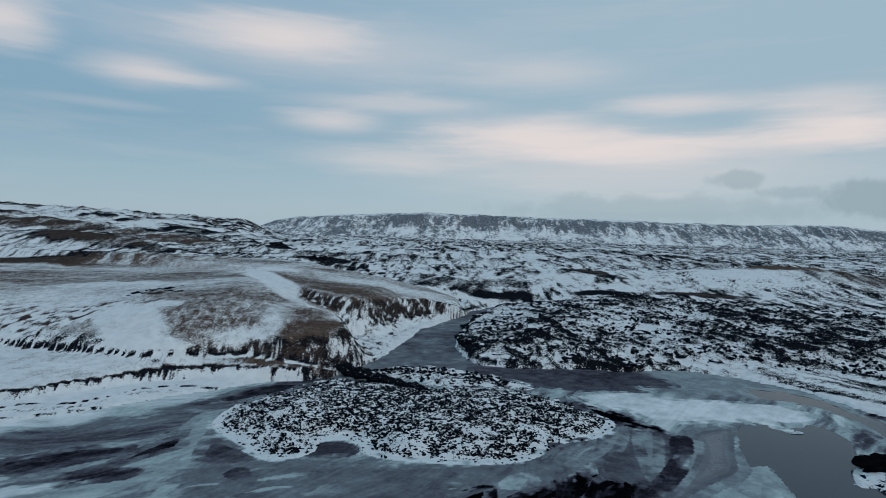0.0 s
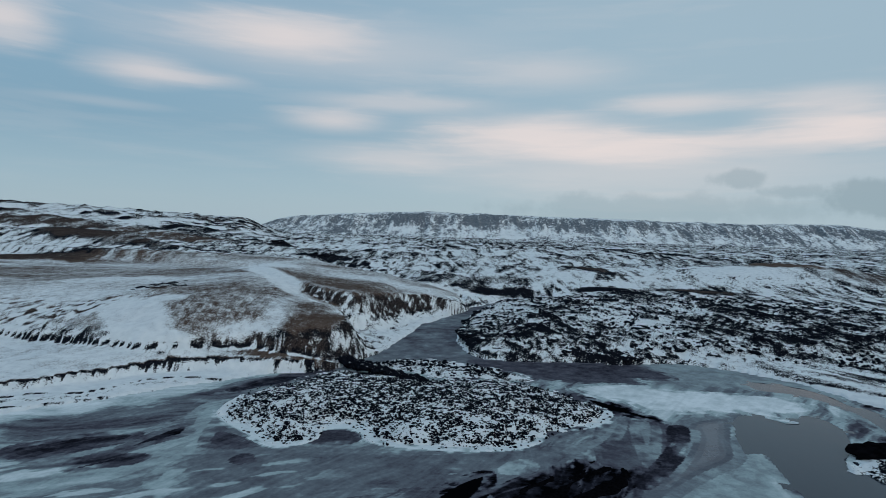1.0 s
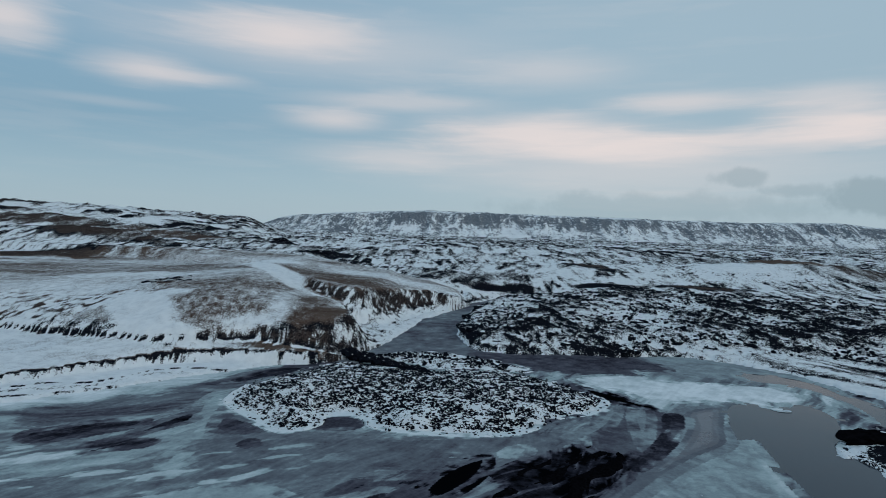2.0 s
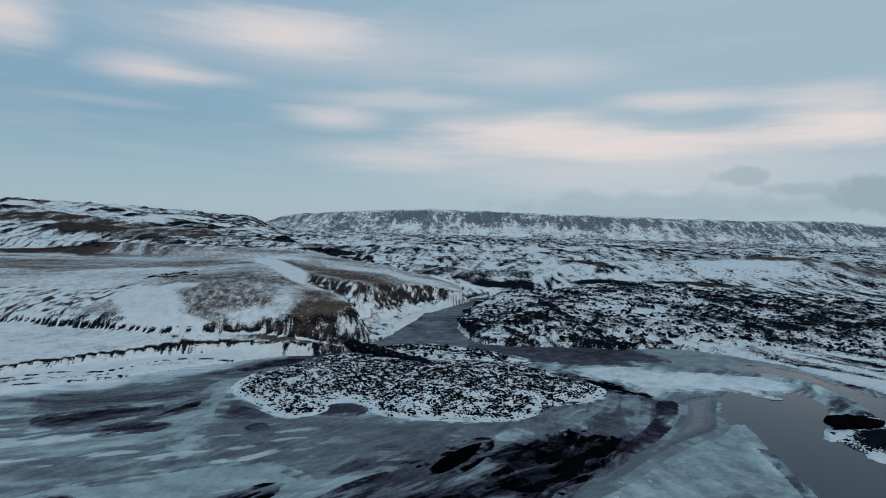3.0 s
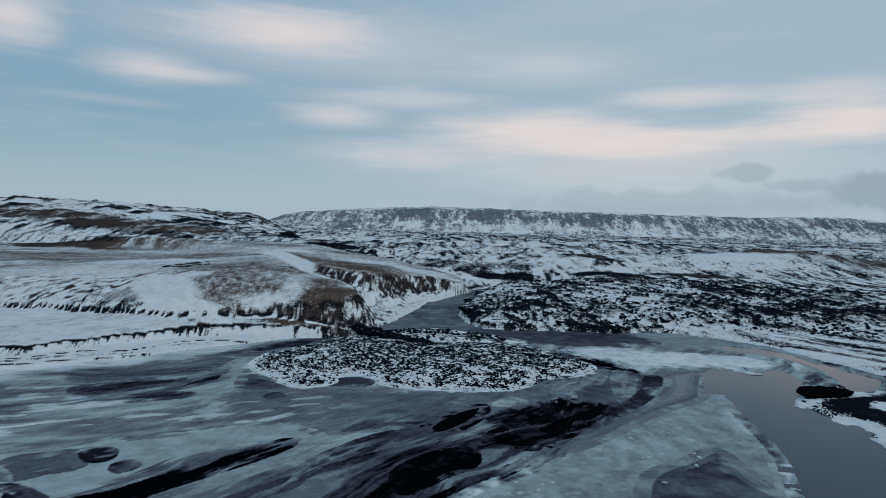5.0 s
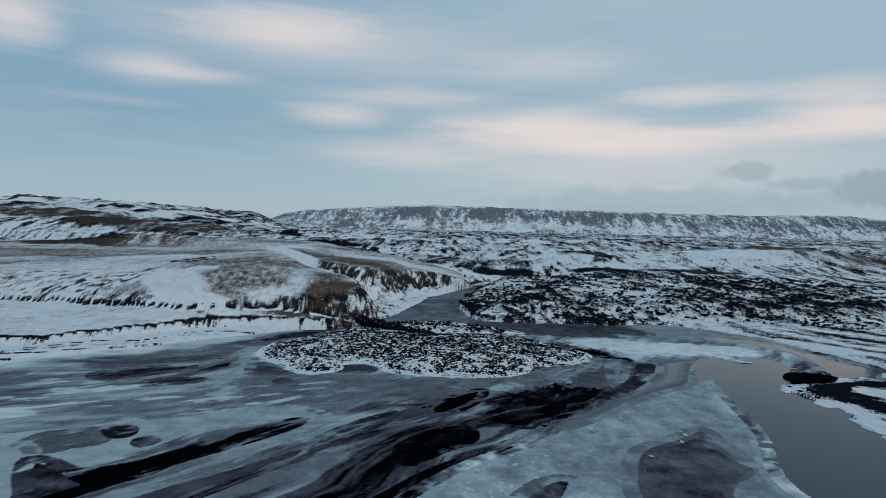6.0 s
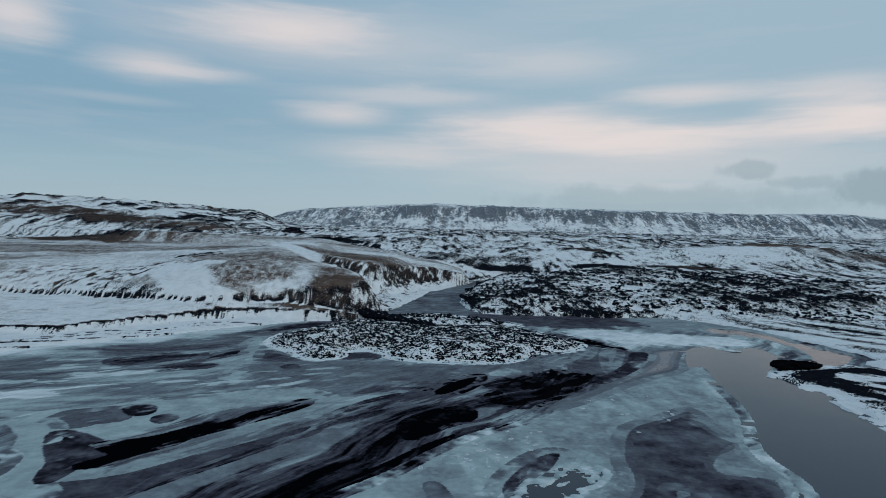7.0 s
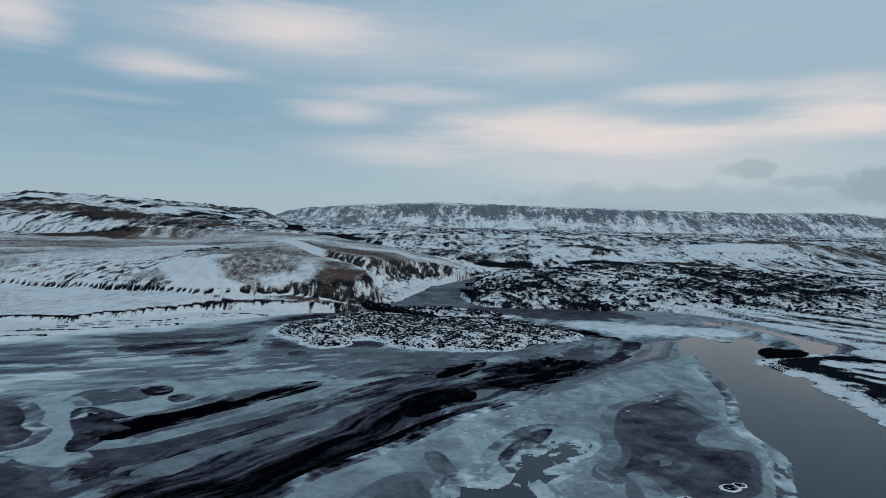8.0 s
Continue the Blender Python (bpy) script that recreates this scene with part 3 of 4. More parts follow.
    # swells on the right and dark banks beyond
    for cx, cy, rx, ry, h in ((95, 385, 55, 40, 3.5), (238, 402, 70, 46, 9.0), (62, 330, 26, 16, 1.5), (-90, 425, 26, 22, 4), (-168, 610, 16, 26, 5), (-215, 398, 95, 34, 9), (-175, 325, 120, 20, 3.0), (-330, 420, 110, 50, 9)):
        z += h * np.exp(-(((x - cx) / rx) ** 2 + ((y - cy) / ry) ** 2))
    # hills
    hill = step(-x + 0.10 * (y - 900), 130, 640) * step(y, 430, 860) * step(-x / np.maximum(y, 1.0), 0.25, 0.35)
    z += hill * (33 + 12 * ridged(x / 95, y / 130, 6, 51) + 12 * fbm(x / 210, y / 260, 4, 52) + 5 * fbm(x / 24, y / 40, 4, 53))
    hummock = fbm(x / 15, y / 19, 4, 62, 0.55) + 0.5 * fbm(x / 60, y / 70, 3, 63)
    z += step(y, 330, 520) * 4.5 * hummock + step(shore, 2, 15) * rough * 0.7
    z = np.where(shore > 0, z, -0.2 - 0.9 * step(-shore, 0, 5))

    # cover
    patch = fbm(x / 4.5, y / 6.5, 4, 71)
    broad = fbm(x / 34, y / 60, 4, 72)
    speck = fbm(x / 0.9, y / 1.5, 3, 82, 0.7)
    plainly = 0.52 + 1.15 * fbm(x / 3.2, y / 15, 5, 74, 0.72) + 0.40 * broad - 0.20 * hummock
    far_y = step(y, 430, 620)
    distant = 0.54 + 1.25 * fbm(x / 6.5, y / 60, 5, 73, 0.74) + 0.30 * fbm(x / 90, y / 240, 3, 70) - 0.30 * hummock
    snow = plainly * (1 - far_y) + far_y * distant
    # this far-off grass value only blurs snow into rock, imitating haze
    grass = 0.14 * step(y, 330, 520)
    rubble = 0.58 - 0.13 * step(x, 45, 90) - 1.10 * lump - 0.45 * knob + 0.35 * fbm(x / 1.3, y / 2.6, 3, 75) + 0.35 * broad + 0.10 * step(-y, -190, -172) - 0.36 * np.exp(-((shore - 1.5) / 1.6) ** 2) * ((x < 16) + 0.5)
    snow = snow * (1 - lava) + lava * rubble

    def dab(value, cx, cy, rx, ry, turn=0.0, ragged=0.3, soft=0.35, green=None, amount=1.0):
        nonlocal snow, grass
        c, n = math.cos(math.radians(turn)), math.sin(math.radians(turn))
        u, v = ((x - cx) * c + (y - cy) * n) / rx, ((y - cy) * c - (x - cx) * n) / ry
        w = amount * (1 - step(np.sqrt(u * u + v * v) + ragged * (patch + 1.6 * broad), 1 - soft, 1 + soft))
        snow = snow * (1 - w) + w * value
        if green is not None:
            grass = grass * (1 - w) + w * green

    streaky = fbm((x - 0.2 * y) / 8, y / 26, 5, 78, 0.62)
    # ground beyond the lava: drifts, dark tongues and the brown crest of a swell
    dab(0.34 + 0.9 * streaky, 8, 332, 34, 24, 0, 0.4, 0.4)
    dab(-0.05 + 0.5 * streaky, 30, 317, 24, 8, 8, 0.4, 0.4)
    dab(0.30 + 0.6 * streaky, 30, 352, 30, 16, 10, 0.4, 0.4)
    dab(0.70 + 1.3 * streaky, 58, 374, 36, 26, -12, 0.4, 0.4)
    dab(0.60 + 1.5 * streaky, 125, 338, 60, 16, -16, 0.4, 0.4)
    dab(0.58 + 0.9 * speck + 1.0 * streaky, 175, 384, 55, 34, 0, 0.4, 0.5)
    dab(0.85 + 0.5 * streaky, 205, 396, 34, 20, 0, 0.4, 0.4)
    dab(-0.1 + 0.6 * streaky, 100, 392, 9, 44, 24, 0.5, 0.5, 0.5)
    dab(-0.1 + 0.4 * streaky, 84, 322, 14, 6, 0, 0.4, 0.3, 0.3)
    dab(-0.05 + 0.5 * streaky, 140, 326, 26, 9, -14, 0.5, 0.4, 0.5)
    dab(-0.15 + 0.4 * speck, 240, 408, 38, 17, -8, 0.3, 0.3, 1.0)
    dab(0.36 + 0.9 * streaky, 290, 372, 60, 30, -14, 0.4, 0.4, 0.5)
    dab(1.0, 150, 270, 48, 4.5, -27, 0.4, 0.4, 0.0)
    dab(-0.1, 152, 277, 40, 1.8, -27, 0.6, 0.5, 0.2)
    dab(0.95, 205, 222, 40, 7, -30, 0.5, 0.4, 0.0)
    dab(0.06 + 0.3 * speck, -90, 425, 20, 16, 0, 0.4, 0.3, 0.3)
    dab(0.06 + 0.3 * speck, -166, 606, 17, 30, 0, 0.4, 0.3, 0.3)
    flats = step(x, 70, 84) * (y < 190) * (1 - lava)
    snow = snow * (1 - flats) + flats * (0.50 + 1.1 * fbm((0.86 * x + 0.5 * y) / 4, (0.5 * x - 0.86 * y) / 34, 5, 77, 0.6) + 0.12)
    # hills
    on_hill = step(hill, 0.05, 0.3)
    snow = snow * (1 - on_hill) + on_hill * (0.56 + 1.3 * fbm(x / 18, y / 80, 5, 94, 0.66) - 0.9 * hummock)
    grass = grass * (1 - on_hill) + on_hill * 0.45 * step(fbm(x / 90, y / 90, 2, 95), -0.2, 0.1)
    dab(0.10 + 1.0 * streaky, -226, 386, 50, 16, -12, 0.5, 0.4, 0.5)
    dab(0.18 + 1.0 * streaky, -182, 390, 36, 10, -18, 0.5, 0.4, 0.55)
    dab(0.14 + 1.0 * streaky, -300, 420, 56, 13, 5, 0.5, 0.4, 0.5)
    dab(0.14 + 1.0 * streaky, -480, 690, 100, 38, 0, 0.5, 0.4, 0.5)
    dab(0.2 + 1.0 * streaky, -310, 680, 66, 44, -10, 0.5, 0.4, 0.55)
    # knoll: wind-swept snow over withered grass
    k = step(deep, 1, 7) * step(-x, -24, -10)
    brushed = fbm((x + 0.3 * y) / 34, (y - 0.3 * x) / 13, 4, 81)
    swept = 0.50 + 0.60 * brushed + 0.22 * speck + 0.10 * patch
    snow = snow * (1 - k) + swept * k
    grass = np.maximum(grass * (1 - k), k)
    across, along = 0.66 * x - 0.75 * y, 0.75 * x + 0.66 * y
    stripes = fbm(across / 0.8, along / 7, 4, 83, 0.6)
    dab(0.90 + 0.2 * brushed, -118, 176, 36, 20, 10, 0.3, 0.5)
    dab(0.70 + 2.2 * stripes + 0.6 * brushed, -106, 165, 26, 11, 8, 0.3, 0.4, 0.5)
    dab(0.66 + 1.5 * stripes, -135, 172, 20, 10, 10, 0.3, 0.5, 0.55)
    dab(0.33 + 0.6 * brushed + 0.2 * speck, -150, 248, 90, 34, 0, 0.3, 0.5)
    dab(0.85, -118, 212, 20, 9, 10, 0.5, 0.6)
    dab(0.34 + 0.5 * speck + 0.2 * brushed, -60, 158, 17, 13.5, 8, 0.25, 0.35, 0.75)
    dab(0.26 + 0.40 * speck, -62, 182, 26, 11, 14, 0.3, 0.5)
    dab(1.05, -82, 156, 19, 7.5, -52, 0.2, 0.25)
    dab(1.0, -73, 143, 14, 2.6, 0, 0.2, 0.3)
    dab(0.95, -78, 166, 6, 4, 0, 0.3, 0.4)
    dab(0.82 + 0.2 * speck, -45, 163, 3.6, 13, 4, 0.4, 0.7)
    dab(0.85 + 0.3 * speck, -50, 152, 8, 3.5, 25, 0.4, 0.6)
    dab(-0.14 + 0.5 * speck, -31.5, 159, 11, 5.4, 47, 0.3, 0.6)
    dab(0.15 + 0.35 * speck, -37, 170, 9, 6, 40, 0.3, 0.6)
    dab(0.10 + 1.3 * patch + 0.5 * speck, -90, 190, 5, 12, 20, 0.4, 0.3, 0.45)
    dab(0.24 + 0.30 * speck + 0.4 * brushed, -48, 242, 34, 22, -38, 0.3, 0.4)
    dab(0.02 + 0.30 * speck, -30, 222, 18, 8, -30, 0.3, 0.5)
    dab(0.80 + 0.2 * speck, -34, 276, 24, 10, -20, 0.4, 0.6)
    dab(0.78 + 0.2 * speck, -12, 264, 14, 8, -20, 0.4, 0.6)
    dab(0.36 + 0.4 * brushed, -104, 318, 16, 14, 0, 0.3, 0.4)
    dab(1.05, -67, 235, 36, 6.5, -62, 0.3, 0.35)
    dab(1.0, -84, 278, 14, 12, 0, 0.3, 0.5)
    snow += gully * step(front + 1.5, -7, 0) * 0.4
    # low banks between knoll and hills
    dab(-0.05 + 0.6 * streaky, -214, 316, 44, 14, -8, 0.4, 0.3, 0.5)
    dab(0.46 + 0.9 * fbm(x / 3, y / 9, 4, 84, 0.65), -146, 318, 42, 14, 6, 0.4, 0.4, 0.7)
    # scarps: dark, ragged, with snow in the gullies
    rake = fbm((x + 0.2 * y) / 1.2, (y + 2.0 * z) / 1.8, 4, 91, 0.68)
    ribs = fbm((x - 0.45 * y) / 1.6, (y + 0.45 * x + 1.5 * z) / 4.0, 4, 96, 0.68)
    south = step(y - high_edge, -3.5, -0.5) * (1 - step(y - high_edge - 0.6 * scarp_wide, -0.8, 1.0)) * step(x, -66, -54) * step(-x, 20, 23)
    fan = step(x, -56, -42) * step(-x, 23, 26) * step(y, 140.5, 143) * (1 - step(y - high_edge, -2, 0))
    east = step(-front, -1.0, 0.6) * (1 - step(-front, 13, 17)) * step(x, -40, -33) * (y > 147) * (y < 203) * step(-x, 12, 16)
    back = step(-behind, -1.2, 0.4) * (1 - step(-behind, 5, 8)) * step(x, -54, -48) * step(-x, -14, -8) * (front < -1) * (y > 190) * (y < 285)
    talus = step(-behind, 3.5, 7) * (1 - step(-behind, 12, 20)) * (x > -34) * (x < 12) * (y > 175) * (y < 275) * (front < -2)
    for mask, value, amount, brown in ((fan, 0.20, 0.8 * patch + 1.5 * rake, 0.44), (south, 0.04 + 0.34 * step(-x, 38, 52), 1.6 * rake, 0.48), (east, 0.34 - 0.03 * front, 1.6 * ribs + 0.5 * rake, 0.42), (back, 0.20, 1.3 * ribs + 0.8 * rake, 0.45), (talus, 0.78, 1.2 * ribs + 0.5 * rake, 0.3)):
        snow = snow * (1 - mask) + mask * (value + amount)
        grass = grass * (1 - mask) + mask * brown
    # benches: dark broken lips over snowy treads
    treads = left * (1 - step(deep, -3, 1)) * (y < 200)
    snow = snow * (1 - treads) + treads * (snow * 0.15 + 0.90 + 0.3 * brushed) * (1 - fan) + treads * fan * snow
    snow -= treads * 0.30 * step(brushed, 0.02, 0.2) * step(y - low_edge, 1, 4)
    grass = np.where(treads > 0.5, np.where(y > low_edge + 1, 0.9, 0.2), grass)
    second = np.interp(x, [-120, -91, -80, -71, -67, -64, -58], [88, 104, 113.5, 116.5, 121.5, 126.5, 131])
    third = np.interp(x, [-120, -90, -72, -62, -52], [80, 99, 110, 117.5, 127])
    flute = fbm(x / 0.8, (y + 1.8 * z) / 1.0, 4, 92, 0.7)
    for edge, lift, drop, value, gaps in ((low_edge - 1.3, 1.0, 1.3, 0.98, 2.0), (low_edge + 0.3, 1.2, 0.6, 0.0, 0.9), (high_edge - 1.0, 0.7, 0.9, 0.86, 1.9), (high_edge + 0.2, 0.4, 0.5, 0.0, 0.9), (second, 0.5, 0.5, 0.22, 1.4), (second - 3.2, 1.0, 1.5, 0.70, 1.0), (third, 0.5, 0.6, 0.30, 1.4), (third - 4.5, 0.5, 0.6, 0.4, 1.1)):
        lip = np.exp(-((y - edge) / np.where(y > edge, lift, drop)) ** 2) * left * (y < 240) * (x > -170) * (1 - fan)
        w = step(lip, 0.25, 0.6)
        snow = snow * (1 - w) + w * (value + gaps * (0.7 * flute + 0.5 * fbm(x / 9, y / 9, 2, 97)))
        grass = grass * (1 - w) + w * 0.35
    snow += 0.3 * step(x, -22, -16) * (x < 8) * step(-shore, -6, -1) * (y > 158) * (y < 262)
    grass = np.maximum(grass, 0.14 * lava * step(fbm(x / 12, y / 12, 3, 98), -0.1, 0.2))
    return z, snow, grass


def sheet(name, xs, ys, zs, keep, attributes, mat):
    """A smooth mesh over a grid of places; faces only where all four corners are kept."""
    rows, cols = xs.shape
    number = np.arange(rows * cols).reshape(rows, cols)
    quads = np.stack([number[:-1, :-1], number[:-1, 1:], number[1:, 1:], number[1:, :-1]], -1).reshape(-1, 4)
    if keep is not None:
        quads = quads[keep.ravel()[quads].all(1)]
    used = np.unique(quads)
    index = np.full(rows * cols, -1)
    index[used] = np.arange(len(used))
    quads = index[quads]
    me = bpy.data.meshes.new(name)
    me.vertices.add(len(used))
    me.vertices.foreach_set("co", np.stack([xs.ravel()[used], ys.ravel()[used], zs.ravel()[used]], 1).astype(np.float32).ravel())
    me.loops.add(quads.size)
    me.loops.foreach_set("vertex_index", quads.ravel().astype(np.int32))
    me.polygons.add(len(quads))
    me.polygons.foreach_set("loop_start", np.arange(0, quads.size, 4, dtype=np.int32))
    me.polygons.foreach_set("use_smooth", np.ones(len(quads), bool))
    for key, values in attributes.items():
        a = me.attributes.new(key, "FLOAT", "POINT")
        a.data.foreach_set("value", values.ravel()[used].astype(np.float32))
    me.update(calc_edges=True)
    me.materials.append(mat)
    return new(name, me)


# ---- the ground: one sheet to the horizon, its mesh finest over the river mouth ----
HUB = (0.0, -66.0)
radii = [0.5]
while radii[-1] < 4850:
    r = radii[-1]
    d = r - 34
    radii.append(r + (1.2 if r < 140 else min(max(0.3, 6.2e-5 * d * d), 0.0068 * d)))
fine_turn = np.arange(-42.0, 42.01, 0.095)
rest_turn = np.arange(45.0, 316.0, 2.0)
turns = np.radians(np.concatenate([fine_turn, rest_turn, [318.0]]))
grid_r, grid_t = np.meshgrid(np.array(radii), turns, indexing="ij")
GX, GY = HUB[0] + grid_r * np.sin(grid_t), HUB[1] + grid_r * np.cos(grid_t)
gz, gsnow, ggrass = land(GX.ravel(), GY.ravel())
gz, gsnow, ggrass = (v.reshape(GX.shape) for v in (gz, gsnow, ggrass))
tagged(sheet("ground", GX, GY, gz, None, {"snow": gsnow, "grass": ggrass}, LAND), "snow-dusted heath and black lava ground round a frozen river", "ground", kind="structure")

# ---- the river: open water, and the ice upon it ----
wx, wy = np.meshgrid(np.linspace(-310, 310, 32), np.linspace(-100, 350, 24), indexing="ij")
tagged(sheet("water", wx, wy, wx * 0, None, {}, WATER), "dark still river water between sheets of ice", "water", kind="structure")


def frozen(x, y):
    """Frost on the ice, and where it is open."""
    wx, wy = x + 5 * fbm(x / 20, y / 20, 3, 101), y + 5 * fbm(x / 20, y / 20, 3, 102)
    across, along = 0.83 * wx - 0.56 * wy, 0.56 * wx + 0.83 * wy
    flat_across, flat_along = 0.93 * wy - 0.36 * wx, 0.93 * wx + 0.36 * wy
    turn = np.exp(-(((x + 38) / 55) ** 2 + ((y - 84) / 20) ** 2))
    streak = fbm(across / 2.4, along / 17, 5, 111, 0.6) * (1 - turn) + turn * fbm(flat_across / 2.6, flat_along / 14, 5, 115, 0.6)
    broad = fbm(across / 8, along / 34, 3, 112) * (1 - turn) + turn * fbm(flat_across / 7, flat_along / 24, 3, 116)
    cloud = fbm(wx / 9, wy / 9, 4, 113)
    fine = fbm(x / 2.2, y / 2.2, 4, 114)
    tone = 0.51 + 0.55 * streak + 0.55 * broad + 0.12 * cloud
    frost = 0.17 + 0.14 * step(tone, 0.20, 0.23) + 0.15 * step(tone, 0.37, 0.40) + 0.13 * step(tone, 0.50, 0.57) + 0.14 * step(tone, 0.68, 0.72) + 0.12 * streak

    def lay(plan, value, soft=1.0, wobble=2.0, grainy=0.1, drag=0.0):
        nonlocal frost
        w = step(inside(plan, x, y, 16) + (0.6 * cloud + 0.7 * fine) * wobble + streak * drag, -max(0.45 * soft, 0.22), max(0.45 * soft, 0.22))
        frost = frost * (1 - w) + w * (value + grainy * fine + 0.5 * grainy * cloud)

    up_river = step(y, 146, 162) * (1 - step(x, 48, 62))
    shelf = step(x, 44, 58) * step(y, 128, 146)
    frost = frost * (1 - shelf) + shelf * (0.53 + 0.16 * fbm((0.86 * x + 0.5 * y) / 3, (0.5 * x - 0.86 * y) / 22, 4, 117) + 0.1 * cloud)
    frost = frost * (1 - up_river) + up_river * (0.39 + 0.16 * cloud + 0.14 * fine)
    # by the far bank and the snowed-over reach
    lay(PALE_SHELF, 0.52, 1.2, 1.5, 0.10)
    lay(SNOW_ICE, 0.62, 3.0, 2.0, 0.1)
    lay(SNOW_ICE, 0.84, 2.0, 2.5, 0.15)
    lay(DARK_REACH, 0.28, 0.5, 1.0, 0.10)
    # the western arm: grey flow, a pale channel and dark lenses beside it
    west = step(-x, 10, 24) * step(y, 40, 66)
    drawn = fbm(flat_across / 1.5, flat_along / 16, 4, 104, 0.6)
    frost = frost * (1 - west) + west * (0.49 + 0.20 * drawn + 0.30 * fbm(flat_across / 4, flat_along / 20, 3, 105))
    lay(LEFT_DARK, 0.22, 1.5, 2.5, 0.1)
    lay(LEFT_FLOW, 0.35 + 0.24 * drawn, 1.2, 1.5, 0.06)
    lay(GREY_SHORE, 0.45 + 0.12 * drawn, 2.5, 3.0, 0.10)
    lay(SOUTH_GREY, 0.41, 2.0, 3.0, 0.10, 3.0)
    frost += west * 0.22 * step(fbm(flat_across / 3.0, flat_along / 9, 3, 106) + 0.3 * drawn, 0.16, 0.24) * step(-y, -92, -84)
    lay(PALE_THREAD, 0.50, 0.5, 0.6, 0.06)
    lay(CHANNEL, 0.57, 0.5, 0.5, 0.06)
    for dark in (LENS_A, LENS_B, LENS_C):
        lay(dark, 0.20 + 0.12 * drawn, 0.35, 0.5, 0.10)
    lay(GREY_WEDGE, 0.29, 0.4, 0.6, 0.08)
    lay(POND_SPOT, 0.16, 0.4, 0.4)
    for pale in (DRIFT_A, MOUND_A, MOUND_B):
        lay(pale, 0.60, 0.5, 0.6, 0.08)
    thread = fbm(across / 0.8, along / 9, 4, 119, 0.6)
    frost += 0.10 * thread * step(y, 20, 30) * (1 - step(y, 120, 150))
    lay(WEST_FURROWS, 0.19, 1.5, 2.0, 0.1, 7.0)
    # furrowed black flats
    w = step(inside(FURROWS, x, y, 16) + cloud * 3, -1.5, 2.0)
    frost = frost * (1 - w) + w * (0.075 + 0.20 * np.clip(thread + 0.1, -0.3, 1) + 0.09 * step(streak + 0.6 * broad, -0.13, -0.07) + 0.08 * step(streak + 0.6 * broad, 0.0, 0.06) + 0.10 * step(streak + 0.5 * broad, 0.18, 0.24) + 0.12 * step(streak + broad, 0.38, 0.44))
    lay(BLACK_BAR, 0.10 + 0.5 * np.clip(thread, 0, 1), 0.8, 1.5, 0.2, 3.0)
    for dark in (BAR_LENS, BAR_PATCH):
        lay(dark, 0.06, 0.5, 1.2, 0.15, 2.5)
    lay(ARC_EDGE, 0.02, 0.6, 0.6, 0.06, 1.5)
    lay(PALE_MID, 0.60, 1.0, 1.5, 0.12, 3.0)
    lay(VIOLET_MID, 0.34, 0.5, 1.0, 0.10, 1.0)
    lay(SPOT_A, 0.12, 0.4, 0.8, 0.1, 1.0)
    lay(SPOT_D, 0.05, 0.4, 0.4)
    lay(LEFT_VIOLET, 0.30, 0.8, 1.5, 0.12)
    lay(LOW_PALE, 0.44, 0.8, 1.2, 0.10, 2.0)
    lay(STRIP_VIOLET, 0.28, 0.6, 0.8, 0.10, 1.5)
    lay(STRIP_PALE, 0.54, 0.4, 0.7, 0.10, 1.5)
    lay(PALE_BLOCK, 0.60, 0.6, 1.0, 0.10)
    lay(VIOLET_BAY, 0.29, 0.4, 0.8, 0.14)
    lay(BOOT, 0.21, 0.4, 0.9, 0.22, 1.0)
    lay(BLACK_STRIP, 0.02, 0.3, 0.6, 0.06, 1.5)
    lay(EAST_VIOLET, 0.33, 1.5, 2.0, 0.12, 2.0)
    lay(ISLAND_FLANK, 0.50, 1.0, 1.2, 0.10)
    lay(EAST_PALE, 0.50, 0.8, 1.0, 0.08)
    # the bank's shade right of the island, laid into the ice as black
    lay(TAIL_SHADE, 0.02, 0.5, 0.8, 0.05)
    # the great sheet by the pool, its plates and the grey ice set into it
    on_sheet = inside(RIGHT_SHEET, x, y, 16) + 0.5 * fine
    lay(RIGHT_SHEET, 0.53, 0.6, 0.6, 0.10)
    sheet_mask = step(on_sheet, 0, 1)
    frost += sheet_mask * (0.07 * step(fbm(wx / 7, wy / 10, 3, 107), 0.0, 0.14) + 0.05 * step(fbm(wx / 2.2, wy / 2.2, 4, 108), 0.16, 0.20) * step(y, 30, 40))
    lay(GREY_NECK, 0.39, 1.6, 1.0, 0.05)
    lay(ARC_RIM, 0.50, 0.4, 0.5, 0.08)
    lay(ARC_DARK, 0.14, 0.6, 0.8, 0.14)
    lay(GREY_ICE, 0.32, 2.2, 2.2, 0.16)
    for pale in (SHEET_RIM, SHEET_STREAK, SHEET_TRAIL, PALE_SPOT):
        lay(pale, 0.52, 1.6, 1.0, 0.10)
    lay(SHEET_GREY, 0.30, 0.8, 1.6, 0.30)
    lay(TONGUE_GREY, 0.33, 2.0, 1.2, 0.10)
    lay(CREVICE, 0.22, 0.5, 0.5, 0.05)
    crack = step(ridged(x / 2.4, y / 2.4, 3, 120), 0.72, 0.80) * sheet_mask * (1 - step(y, 44, 56)) * (1 - step(x, 18, 26)) * step(x, -3, 1)
    frost += 0.14 * crack
    lip = np.exp(-((on_sheet - 0.35) / 0.35) ** 2) * (y < 62) * step(x, -18, -14)
    frost += 0.30 * lip
    # snow round the island and along the banks
    i = inside(ISLAND, x, y, 14) + cloud * 2.5
    ring = step(i + 1.5 * fine, -1.0, -0.3) * (y < 118)
    frost = frost * (1 - ring) + ring * 0.86
    lay(ISLAND_BAY, 0.22, 0.4, 0.8, 0.1)
